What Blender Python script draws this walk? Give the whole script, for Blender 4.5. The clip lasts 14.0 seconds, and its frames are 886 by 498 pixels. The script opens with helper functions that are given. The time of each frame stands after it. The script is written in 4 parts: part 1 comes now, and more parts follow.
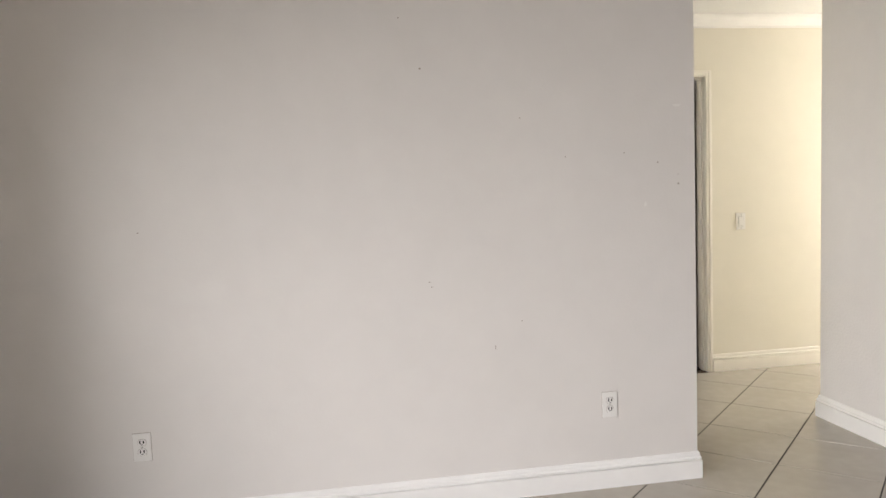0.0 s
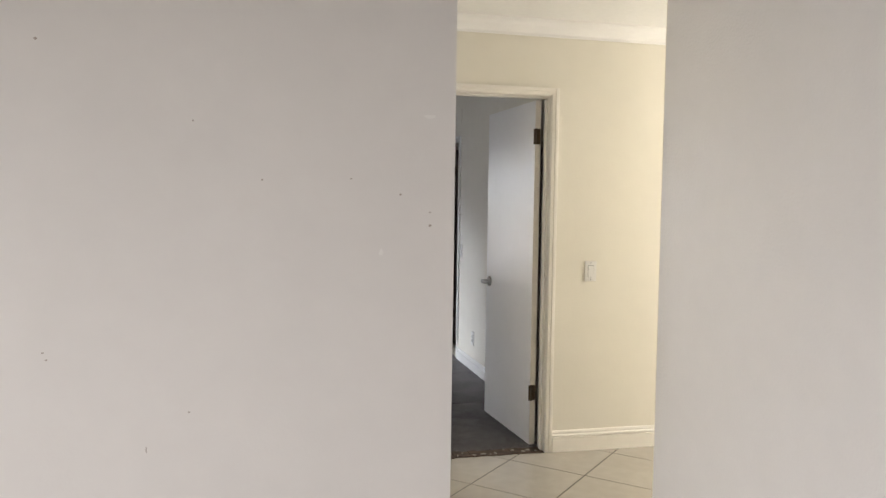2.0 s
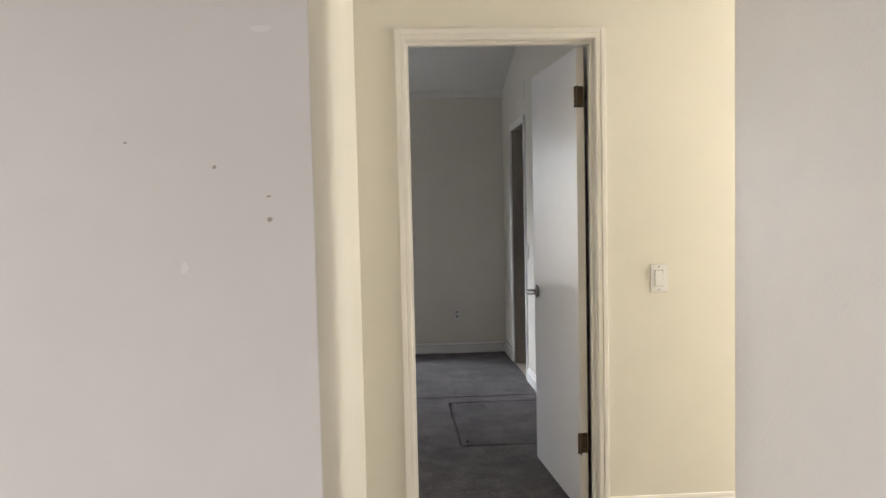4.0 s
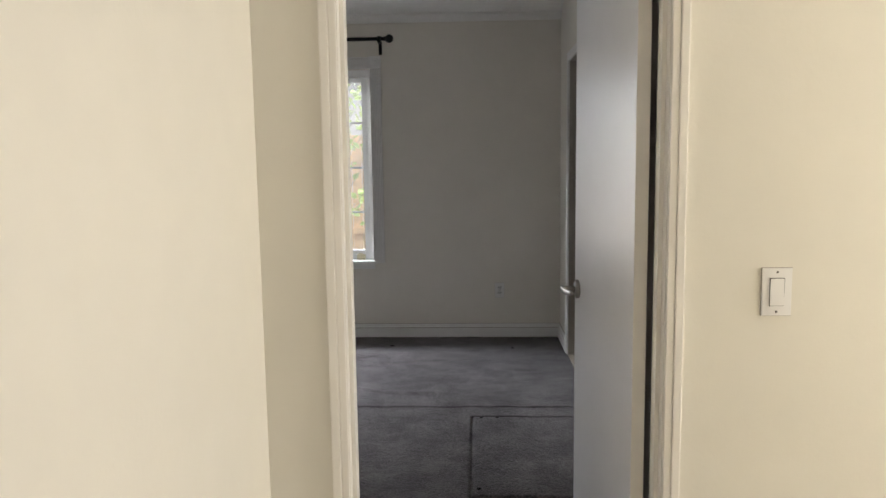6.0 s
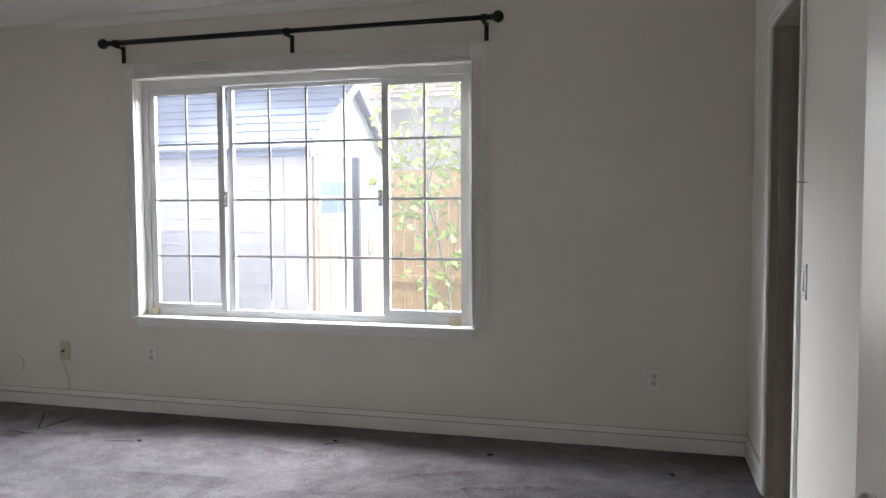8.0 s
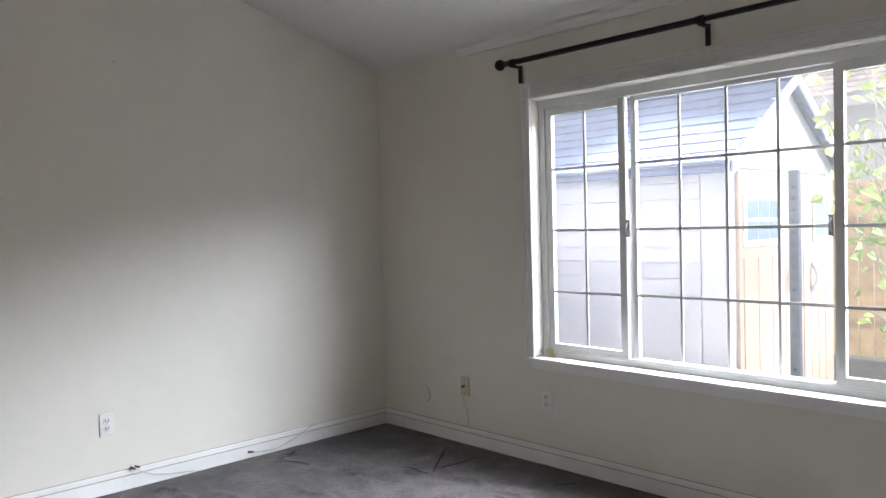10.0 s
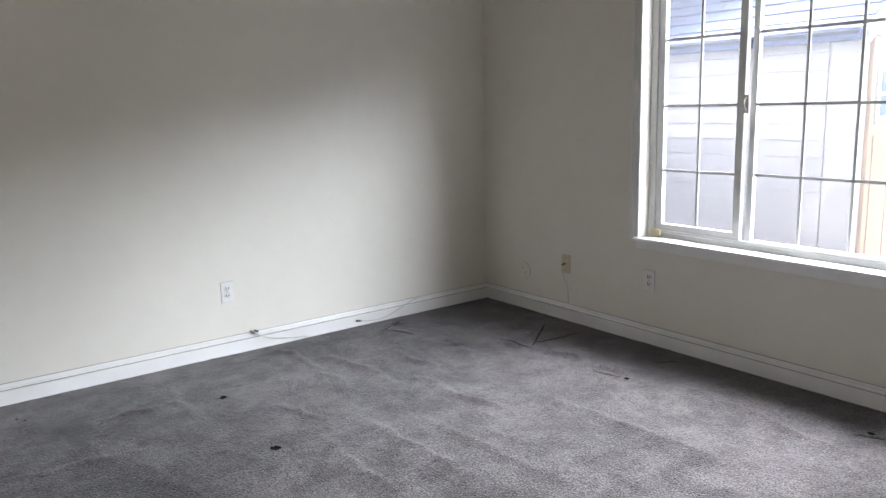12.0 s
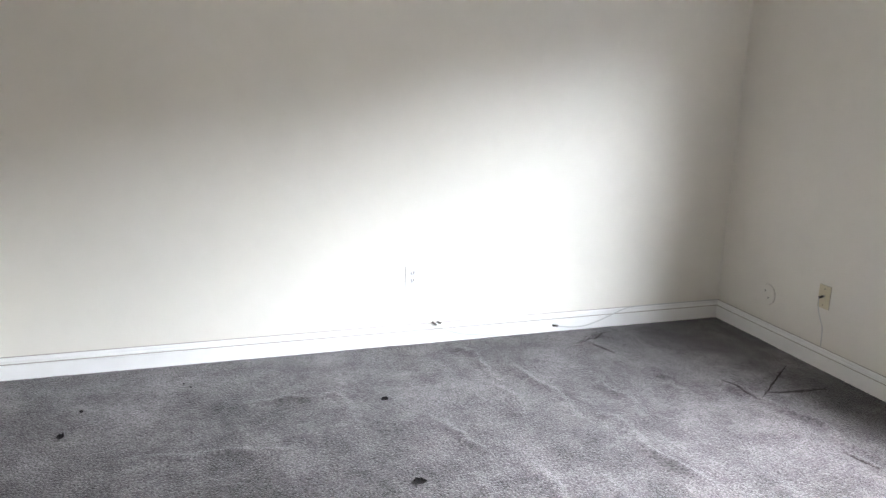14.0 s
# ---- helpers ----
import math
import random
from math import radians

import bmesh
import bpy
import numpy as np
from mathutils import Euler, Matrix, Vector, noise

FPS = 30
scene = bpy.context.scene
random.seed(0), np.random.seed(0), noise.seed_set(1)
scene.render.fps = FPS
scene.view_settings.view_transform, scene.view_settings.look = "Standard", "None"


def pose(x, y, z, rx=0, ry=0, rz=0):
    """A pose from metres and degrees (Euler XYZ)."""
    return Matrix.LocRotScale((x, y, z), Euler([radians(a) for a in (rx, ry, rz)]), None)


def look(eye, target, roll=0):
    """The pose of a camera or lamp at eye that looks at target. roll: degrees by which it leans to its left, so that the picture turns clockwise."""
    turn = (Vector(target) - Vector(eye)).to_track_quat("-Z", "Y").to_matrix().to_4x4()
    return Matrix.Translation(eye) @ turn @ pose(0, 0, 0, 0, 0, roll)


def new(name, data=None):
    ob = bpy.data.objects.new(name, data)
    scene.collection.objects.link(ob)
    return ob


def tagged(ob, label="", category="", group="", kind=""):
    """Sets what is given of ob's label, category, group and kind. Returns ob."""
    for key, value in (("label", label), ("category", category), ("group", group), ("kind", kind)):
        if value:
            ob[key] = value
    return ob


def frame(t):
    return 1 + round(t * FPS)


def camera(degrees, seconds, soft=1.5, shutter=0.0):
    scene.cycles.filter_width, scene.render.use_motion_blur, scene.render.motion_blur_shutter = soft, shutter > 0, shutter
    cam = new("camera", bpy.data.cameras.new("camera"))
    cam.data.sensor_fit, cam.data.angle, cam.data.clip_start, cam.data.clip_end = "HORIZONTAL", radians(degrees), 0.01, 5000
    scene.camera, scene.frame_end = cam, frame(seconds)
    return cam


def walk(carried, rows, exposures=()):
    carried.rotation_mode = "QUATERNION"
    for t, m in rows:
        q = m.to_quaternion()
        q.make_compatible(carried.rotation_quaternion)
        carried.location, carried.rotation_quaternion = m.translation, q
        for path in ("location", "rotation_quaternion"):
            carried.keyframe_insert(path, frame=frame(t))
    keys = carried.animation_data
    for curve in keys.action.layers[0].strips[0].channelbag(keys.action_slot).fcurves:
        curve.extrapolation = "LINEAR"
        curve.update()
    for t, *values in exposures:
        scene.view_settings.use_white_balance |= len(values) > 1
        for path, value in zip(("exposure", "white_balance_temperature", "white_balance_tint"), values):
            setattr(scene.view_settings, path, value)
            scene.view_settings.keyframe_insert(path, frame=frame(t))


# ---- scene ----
cam = camera(60.8, 14.0)

PATH = [
    (0, (-1.877, -4.844, 1.394), (-1.548, -2.879, 1.221), -2.2),
    (0.5, (-1.594, -4.691, 1.416), (-1.123, -2.755, 1.245), -1.8),
    (1, (-1.331, -4.459, 1.422), (-0.682, -2.573, 1.271), -1.5),
    (1.5, (-1.072, -4.27, 1.457), (-0.393, -2.394, 1.316), -0.9),
    (2, (-0.791, -4.054, 1.416), (-0.333, -2.111, 1.303), 0.8),
    (2.5, (-0.609, -3.798, 1.375), (-0.261, -1.831, 1.277), 0.8),
    (3, (-0.409, -3.571, 1.369), (-0.084, -1.6, 1.276), -0.2),
    (3.2, (-0.342, -3.476, 1.362), (-0.092, -1.494, 1.274), -0.5),
    (5.3, (0.318, -2.394, 1.385), (0.34, -0.406, 1.159), -1.2),
    (5.5, (0.333, -2.257, 1.372), (0.288, -0.272, 1.13), -0.5),
    (6, (0.332, -1.815, 1.382), (0.241, 0.168, 1.141), -0.8),
    (6.5, (0.403, -1.383, 1.359), (0.239, 0.597, 1.13), -1.4),
    (7, (0.405, -0.968, 1.358), (0.139, 1.003, 1.149), -0.7),
    (7.5, (0.387, -0.557, 1.364), (0.092, 1.411, 1.172), -0.6),
    (8, (0.434, -0.092, 1.271), (-0.076, 1.839, 1.156), -0.3),
    (8.5, (0.352, 0.29, 1.263), (-0.51, 2.094, 1.199), -0.2),
    (9, (0.222, 0.546, 1.309), (-1.015, 2.116, 1.258), -0.1),
    (9.1, (0.206, 0.574, 1.311), (-1.096, 2.09, 1.256), 0.1),
    (9.2, (0.192, 0.606, 1.313), (-1.167, 2.073, 1.263), 0.0),
    (11.3, (0.13, 0.612, 1.405), (-1.353, 1.95, 1.314), -1.7),
    (11.5, (0.129, 0.604, 1.403), (-1.362, 1.927, 1.245), -1.7),
    (12, (0.121, 0.589, 1.361), (-1.462, 1.75, 0.982), -1.7),
    (12.5, (0.015, 0.619, 1.34), (-1.775, 1.422, 0.948), -2.2),
    (13, (-0.256, 0.642, 1.339), (-2.156, 1.192, 1.043), -1.3),
    (13.5, (-0.406, 0.8, 1.385), (-2.286, 1.429, 1.121), -0.2),
    (14, (-0.337, 1.038, 1.42), (-2.183, 1.639, 0.943), 1.5),
]

EXPOSURES = [(0, -0.28), (0.5, -0.17), (1, -0.27), (1.5, -0.36), (2, -0.36), (2.5, -0.29), (3.2, -0.3), (5.5, -0.3), (6.5, -0.5), (7.5, -0.4), (8, -0.3), (9, -0.4), (11.5, -0.34), (12.5, -0.14), (13, 0.28), (13.5, 0.36), (14, 0.46)]
walk(cam, [(t, look(eye, target, roll)) for t, eye, target, roll in PATH], EXPOSURES)

# ---- world, sun, large lights ----
world = bpy.data.worlds.new("sky")
scene.world = world
world.use_nodes = True
sky = world.node_tree.nodes.new("ShaderNodeTexSky")
sky.sky_type = "NISHITA"
sky.sun_disc = False
sky.sun_elevation, sky.sun_rotation = radians(52), radians(205)
world.node_tree.links.new(sky.outputs[0], world.node_tree.nodes["Background"].inputs[0])
world.node_tree.nodes["Background"].inputs[1].default_value = 0.11

sun_data = bpy.data.lights.new("sun", "SUN")
sun_data.energy, sun_data.angle, sun_data.color = 2.6, radians(0.5), (1.0, 0.95, 0.88)
sun_lamp = new("sun", sun_data)
sun_lamp.matrix_world = look((8, -6.5, 14.5), (0, 0, 0))


def area(name, eye, target, w, h, watts, colour, spread=180):
    d = bpy.data.lights.new(name, "AREA")
    d.shape, d.size, d.size_y, d.energy, d.color = "RECTANGLE", w, h, watts, colour
    d.spread = radians(spread)
    ob = new(name, d)
    ob.matrix_world = look(eye, target)
    return ob


# daylight that the sky sends through the windows
area("skylight_bedroom", (-0.95, 4.98, 2.78), (-1.55, 2.5, 0.0), 4.0, 0.96, 330, (0.92, 0.97, 1.07), 75)
area("skylight_bedroom_west", (-3.7, 4.95, 2.78), (-2.0, 2.0, 2.78), 1.7, 0.96, 800, (0.92, 0.97, 1.07), 165)
area("skylight_bedroom_east", (7.6, 12.4, 6.4), (-2.5, 2.5, 1.0), 15.5, 4.0, 4000, (0.89, 0.97, 1.09), 100)
area("skylight_window", (-1.5, 4.1, 1.33), (-1.2, 1.0, 1.2), 2.0, 1.36, 14, (1.0, 0.97, 1.0), 165)
area("skylight_living", (-5.4, -5.3, 2.4), (-0.5, -3.4, 0.9), 2.6, 1.8, 545, (1.02, 0.99, 1.0))
area("skylight_hall", (3.85, -0.55, 1.5), (0, -0.55, 1.2), 0.8, 1.3, 90, (1.0, 0.955, 0.9))

# ---- materials ----
def mat(name, colour, rough=0.6, metal=0.0, grain=0.0, scale=30.0, bump=0.0, bump_scale=200.0, stain=0.0,
        stain_scale=1.5, spec=0.5):
    m = bpy.data.materials.new(name)
    m.use_nodes = True
    nt = m.node_tree
    b = nt.nodes["Principled BSDF"]
    b.inputs["Base Color"].default_value = (*colour, 1)
    b.inputs["Roughness"].default_value = rough
    b.inputs["Metallic"].default_value = metal
    b.inputs["Specular IOR Level"].default_value = spec
    co = nt.nodes.new("ShaderNodeTexCoord").outputs["Object"]
    last = None
    for amount, sc in ((grain, scale), (stain, stain_scale)):
        if not amount:
            continue
        n = nt.nodes.new("ShaderNodeTexNoise")
        n.inputs["Scale"].default_value, n.inputs["Detail"].default_value = sc, 5
        nt.links.new(co, n.inputs["Vector"])
        mr = nt.nodes.new("ShaderNodeMapRange")
        mr.inputs["From Min"].default_value, mr.inputs["From Max"].default_value = 0.3, 0.7
        mr.inputs["To Min"].default_value, mr.inputs["To Max"].default_value = 1 - amount, 1 + amount
        nt.links.new(n.outputs["Fac"], mr.inputs["Value"])
        mix = nt.nodes.new("ShaderNodeVectorMath")
        mix.operation = "SCALE"
        if last is None:
            mix.inputs[0].default_value = colour
        else:
            nt.links.new(last, mix.inputs[0])
        nt.links.new(mr.outputs[0], mix.inputs["Scale"])
        last = mix.outputs[0]
    if last is not None:
        nt.links.new(last, b.inputs["Base Color"])
    if bump:
        n = nt.nodes.new("ShaderNodeTexNoise")
        n.inputs["Scale"].default_value, n.inputs["Detail"].default_value = bump_scale, 3
        nt.links.new(co, n.inputs["Vector"])
        bp = nt.nodes.new("ShaderNodeBump")
        bp.inputs["Strength"].default_value, bp.inputs["Distance"].default_value = bump, 0.004
        nt.links.new(n.outputs["Fac"], bp.inputs["Height"])
        nt.links.new(bp.outputs[0], b.inputs["Normal"])
    return m


wall_white = mat("wall_white_paint", (0.775, 0.74, 0.668), 0.55, grain=0.012, scale=9, bump=0.1, bump_scale=70, stain=0.02)
wall_grey = mat("wall_living_paint", (0.72, 0.693, 0.665), 0.5, grain=0.012, scale=9, bump=0.1, bump_scale=70, stain=0.02)
wall_rolled = mat("wall_rolled_paint", (0.72, 0.7, 0.685), 0.36, grain=0.012, scale=9, bump=0.5, bump_scale=85, stain=0.02)
wall_cream = mat("wall_cream_paint", (0.756, 0.72, 0.63), 0.5, grain=0.012, scale=9, bump=0.1, bump_scale=70, stain=0.02)
ceil_white = mat("ceiling_paint", (0.83, 0.82, 0.79), 0.75, grain=0.02, scale=40, bump=0.4, bump_scale=110)
trim_white = mat("trim_gloss_paint", (0.84, 0.83, 0.81), 0.35, grain=0.015, scale=12, stain=0.03, stain_scale=4)
trim_cream = mat("trim_cream_paint", (0.82, 0.785, 0.72), 0.35, grain=0.015, scale=12, stain=0.03, stain_scale=4)
door_white = mat("door_paint", (0.86, 0.855, 0.86), 0.32, grain=0.01, scale=15, bump=0.05, bump_scale=60, stain=0.02)
for m_ in (door_white,):
    m_.node_tree.nodes["Principled BSDF"].inputs["Coat Weight"].default_value = 0.7
    m_.node_tree.nodes["Principled BSDF"].inputs["Coat Roughness"].default_value = 0.28
door_brown = mat("brown_door_paint", (0.13, 0.105, 0.085), 0.5, grain=0.08, scale=12)
trim_taupe = mat("taupe_trim_paint", (0.4, 0.36, 0.31), 0.45, grain=0.04, scale=15)
vinyl = mat("window_vinyl", (0.76, 0.76, 0.75), 0.4, grain=0.01, stain=0.02)
plate_white = mat("plate_plastic", (0.79, 0.775, 0.75), 0.35)
plate_ivory = mat("ivory_plastic", (0.62, 0.55, 0.38), 0.4)
slot_dark = mat("dark_slot", (0.01, 0.009, 0.009), 0.9, spec=0.05)
black_metal = mat("black_metal", (0.015, 0.014, 0.014), 0.45, 0.6, grain=0.05)
nickel = mat("satin_nickel", (0.42, 0.4, 0.37), 0.3, 1.0)
brass_old = mat("aged_bronze_hinge", (0.12, 0.09, 0.06), 0.45, 0.9, grain=0.15, scale=60)
strike_grey = mat("strike_plate_metal", (0.1, 0.095, 0.09), 0.4, 0.9, grain=0.1)
tile_mat = mat("ceramic_tile", (0.4, 0.365, 0.315), 0.26, grain=0.04, scale=14, bump=0.04, bump_scale=30, stain=0.03, stain_scale=3)
# dark colour that stands in for shade in the carpet creases
crease_shade = mat("carpet_backing", (0.04, 0.035, 0.033), 0.95, grain=0.2, scale=80, spec=0.05)
grout = mat("grout", (0.035, 0.028, 0.022), 0.9, grain=0.2, scale=40)
carpet = mat("grey_carpet", (0.108, 0.0975, 0.0985), 0.95, grain=0.16, scale=28, stain=0.26, stain_scale=2.0, spec=0.05)


def carpet_pile(m):
    """Cut pile: small irregular tufts, soft trodden patches and faint brush marks."""
    t = m.node_tree
    b = t.nodes["Principled BSDF"]
    src = b.inputs["Base Color"].links[0].from_socket
    co = t.nodes.new("ShaderNodeTexCoord").outputs["Object"]

    def scaled(src, fac, lo, hi, to0, to1):
        mr = t.nodes.new("ShaderNodeMapRange")
        for key, v in (("From Min", lo), ("From Max", hi), ("To Min", to0), ("To Max", to1)):
            mr.inputs[key].default_value = v
        t.links.new(fac, mr.inputs["Value"])
        v = t.nodes.new("ShaderNodeVectorMath")
        v.operation = "SCALE"
        t.links.new(src, v.inputs[0])
        t.links.new(mr.outputs[0], v.inputs["Scale"])
        return v.outputs[0]

    bend = t.nodes.new("ShaderNodeTexNoise")
    bend.inputs["Scale"].default_value, bend.inputs["Detail"].default_value = 3.0, 2
    t.links.new(co, bend.inputs["Vector"])
    warp = t.nodes.new("ShaderNodeMix")
    warp.data_type = "VECTOR"
    warp.inputs[0].default_value = 0.12
    t.links.new(co, warp.inputs[4])
    t.links.new(bend.outputs["Color"], warp.inputs[5])
    mp = t.nodes.new("ShaderNodeMapping")
    mp.inputs["Scale"].default_value, mp.inputs["Rotation"].default_value = (1.6, 9.0, 1.0), (0, 0, 0.12)
    t.links.new(warp.outputs[1], mp.inputs["Vector"])
    n = t.nodes.new("ShaderNodeTexNoise")
    n.inputs["Scale"].default_value, n.inputs["Detail"].default_value = 1.0, 3
    t.links.new(mp.outputs[0], n.inputs["Vector"])
    src = scaled(src, n.outputs["Fac"], 0.35, 0.65, 0.93, 1.07)
    tuft_noise = t.nodes.new("ShaderNodeTexNoise")
    tuft_noise.inputs["Scale"].default_value, tuft_noise.inputs["Detail"].default_value = 115.0, 4
    t.links.new(co, tuft_noise.inputs["Vector"])
    blot = t.nodes.new("ShaderNodeTexNoise")
    blot.inputs["Scale"].default_value, blot.inputs["Detail"].default_value = 8.0, 5
    t.links.new(warp.outputs[1], blot.inputs["Vector"])
    src = scaled(src, blot.outputs["Fac"], 0.36, 0.64, 0.72, 1.28)
    far = t.nodes.new("ShaderNodeVectorMath")
    far.operation = "DISTANCE"
    far.inputs[1].default_value = (-2.9, 1.08, 0.03)
    t.links.new(warp.outputs[1], far.inputs[0])
    src = scaled(src, far.outputs["Value"], 0.04, 0.3, 0.74, 1.0)
    vor = t.nodes.new("ShaderNodeTexVoronoi")
    vor.inputs["Scale"].default_value = 140.0
    t.links.new(co, vor.inputs["Vector"])
    src = scaled(src, tuft_noise.outputs["Fac"], 0.32, 0.68, 0.45, 1.55)
    src = scaled(src, vor.outputs["Distance"], 0.0, 0.8, 1.12, 0.8)
    t.links.new(src, b.inputs["Base Color"])
    add = t.nodes.new("ShaderNodeMath")
    add.operation = "SUBTRACT"
    t.links.new(tuft_noise.outputs["Fac"], add.inputs[0])
    t.links.new(vor.outputs["Distance"], add.inputs[1])
    bp = t.nodes.new("ShaderNodeBump")
    b.inputs["Sheen Weight"].default_value, b.inputs["Sheen Roughness"].default_value = 0.25, 0.35
    bp.inputs["Strength"].default_value, bp.inputs["Distance"].default_value = 0.6, 0.007
    t.links.new(add.outputs[0], bp.inputs["Height"])
    t.links.new(bp.outputs[0], b.inputs["Normal"])


carpet_pile(carpet)
dark_wood = mat("worn_threshold", (0.075, 0.048, 0.032), 0.75, grain=0.5, scale=25, stain=0.3, stain_scale=9)
cable_grey = mat("cable_grey", (0.55, 0.54, 0.52), 0.5)
cable_dark = mat("cable_connector", (0.08, 0.07, 0.06), 0.4, 0.5)
# wall marks, and the dark strips and rims that stand in for shade
scuff_shade = mat("wall_scuff", (0.4, 0.35, 0.31), 0.8)
patch_white = mat("wall_filler", (0.78, 0.76, 0.73), 0.7)
siding_mat = mat("shed_siding", (0.6, 0.57, 0.57), 0.6, grain=0.03, scale=20, stain=0.05)
shed_trim = mat("shed_trim", (0.8, 0.8, 0.8), 0.6)
rake_grey = mat("shed_rake_trim", (0.42, 0.43, 0.5), 0.6, grain=0.03)
# near-black blue that stands in for shade in the shingle gaps
shingle_shade = mat("roofing_felt", (0.045, 0.052, 0.08), 0.9)
shed_door = mat("shed_door_resin", (0.5, 0.36, 0.27), 0.6, grain=0.03, stain=0.04)
shingle_mat = mat("grey_shingle", (0.12, 0.145, 0.235), 0.9, grain=0.12, scale=30, stain=0.1, stain_scale=5)
clay = mat("clay_roof_tile", (0.6, 0.48, 0.42), 0.85, grain=0.1, scale=8)
stucco = mat("white_stucco", (0.82, 0.81, 0.79), 0.9, bump=0.3, bump_scale=60, grain=0.03)
fence_mat = mat("cedar_fence", (0.86, 0.58, 0.3), 0.8, grain=0.15, scale=9, stain=0.12)
bark = mat("bark", (0.4, 0.35, 0.28), 0.9, grain=0.2, scale=30, bump=0.4, bump_scale=40)
leaf_mat = mat("leaf", (0.42, 0.5, 0.14), 0.55, grain=0.25, scale=5)
yard = mat("yard_earth", (0.15, 0.14, 0.125), 0.9, grain=0.15, scale=12, stain=0.1)
cladding = mat("slate_cladding", (0.085, 0.084, 0.1), 0.8, grain=0.15, scale=20)
post_black = mat("post_black_metal", (0.075, 0.08, 0.095), 0.5, 0.4)
# paint greyed to stand in for the side room's darkness
dimmed_paint = mat("unlit_room_paint", (0.5, 0.48, 0.45), 0.8, grain=0.02)
beige_tile = mat("beige_floor", (0.5, 0.44, 0.36), 0.5, grain=0.05)

glass = bpy.data.materials.new("window_glass")
glass.use_nodes = True
nt = glass.node_tree
nt.nodes.clear()
out = nt.nodes.new("ShaderNodeOutputMaterial")
tr = nt.nodes.new("ShaderNodeBsdfTransparent")
tr.inputs[0].default_value = (0.92, 0.93, 0.93, 1)
gl = nt.nodes.new("ShaderNodeBsdfGlossy")
gl.inputs["Roughness"].default_value = 0.02
fr = nt.nodes.new("ShaderNodeFresnel")
fr.inputs[0].default_value = 1.3
mx = nt.nodes.new("ShaderNodeMixShader")
nt.links.new(fr.outputs[0], mx.inputs[0])
nt.links.new(tr.outputs[0], mx.inputs[1])
nt.links.new(gl.outputs[0], mx.inputs[2])
# small translucent share imitates glare haze over the bright outside
glare_haze = nt.nodes.new("ShaderNodeBsdfTranslucent")
glare_haze.inputs[0].default_value = (0.9, 0.9, 0.92, 1)
veil = nt.nodes.new("ShaderNodeMixShader")
veil.inputs[0].default_value = 0.012
nt.links.new(mx.outputs[0], veil.inputs[1])
nt.links.new(glare_haze.outputs[0], veil.inputs[2])
nt.links.new(veil.outputs[0], out.inputs[0])

sky_glass = mat("shed_window_pane", (0.25, 0.33, 0.45), 0.1)

# ---- mesh helpers ----
def link(name, bm, material, parent=None, label="", smooth=False):
    me = bpy.data.meshes.new(name)
    bm.normal_update()
    bm.to_mesh(me)
    bm.free()
    me.materials.append(material)
    if smooth:
        for p in me.polygons:
            p.use_smooth = True
    ob = new(name, me)
    if parent is not None:
        ob.parent = parent
    if label:
        ob["label"] = label
    return ob


def part(name, bm, material, parent, label="", smooth=False):
    return link(name, bm, material, parent, label, smooth)


def box(bm, x0, x1, y0, y1, z0, z1, bevel=0.0):
    r = bmesh.ops.create_cube(bm, size=1, matrix=Matrix.Translation(((x0 + x1) / 2, (y0 + y1) / 2, (z0 + z1) / 2))
                              @ Matrix.Diagonal((x1 - x0, y1 - y0, z1 - z0, 1)))
    if bevel:
        es = list({e for v in r["verts"] for e in v.link_edges})
        bmesh.ops.bevel(bm, geom=es, offset=bevel, segments=2, affect="EDGES", profile=0.7)
    return bm


def boxm(*a, bevel=0.0):
    return box(bmesh.new(), *a, bevel=bevel)


def cyl(bm, p, q, r, seg=16, r2=None):
    p, q = Vector(p), Vector(q)
    d = q - p
    m = Matrix.Translation((p + q) / 2) @ d.to_track_quat("Z", "Y").to_matrix().to_4x4()
    bmesh.ops.create_cone(bm, cap_ends=True, segments=seg, radius1=r, radius2=r if r2 is None else r2, depth=d.length, matrix=m)
    return bm


def sweep(bm, profile, path, closed_profile=True):
    """Profile points (out, up) carried along a level path of (x, y) corners with mitred joints; 'out' is to the left of travel."""
    n = len(path)
    rings = []
    for i, (x, y) in enumerate(path):
        here = Vector((x, y))
        d0 = (here - Vector(path[i - 1])).normalized() if i else None
        d1 = (Vector(path[i + 1]) - here).normalized() if i < n - 1 else None
        a = d0 if d0 is not None else d1
        b = d1 if d1 is not None else d0
        na, nb = Vector((-a.y, a.x)), Vector((-b.y, b.x))
        k = (na + nb) / (1 + na.dot(nb))
        rings.append([bm.verts.new((x + k.x * o, y + k.y * o, u)) for o, u in profile])
    m = len(profile)
    for r0, r1 in zip(rings, rings[1:]):
        for j in range(m):
            bm.faces.new((r0[j], r0[(j + 1) % m], r1[(j + 1) % m], r1[j]))
    bm.faces.new(rings[0])
    bm.faces.new(list(reversed(rings[-1])))
    bmesh.ops.recalc_face_normals(bm, faces=bm.faces[:])
    return bm


def structure(ob, label):
    return tagged(ob, label=label, kind="structure", category=ob.name.split("_")[0])


def empty(name, loc, label, category, group=""):
    ob = new(name)
    ob.location = loc
    return tagged(ob, label=label, category=category, group=group)


def at_thing(thing):
    """Parts are built in world numbers; this hangs them under the thing without moving them."""
    for c in thing.children:
        c.matrix_parent_inverse = thing.matrix_basis.inverted()
        for d in c.children:
            d.matrix_parent_inverse = Matrix()
    return thing

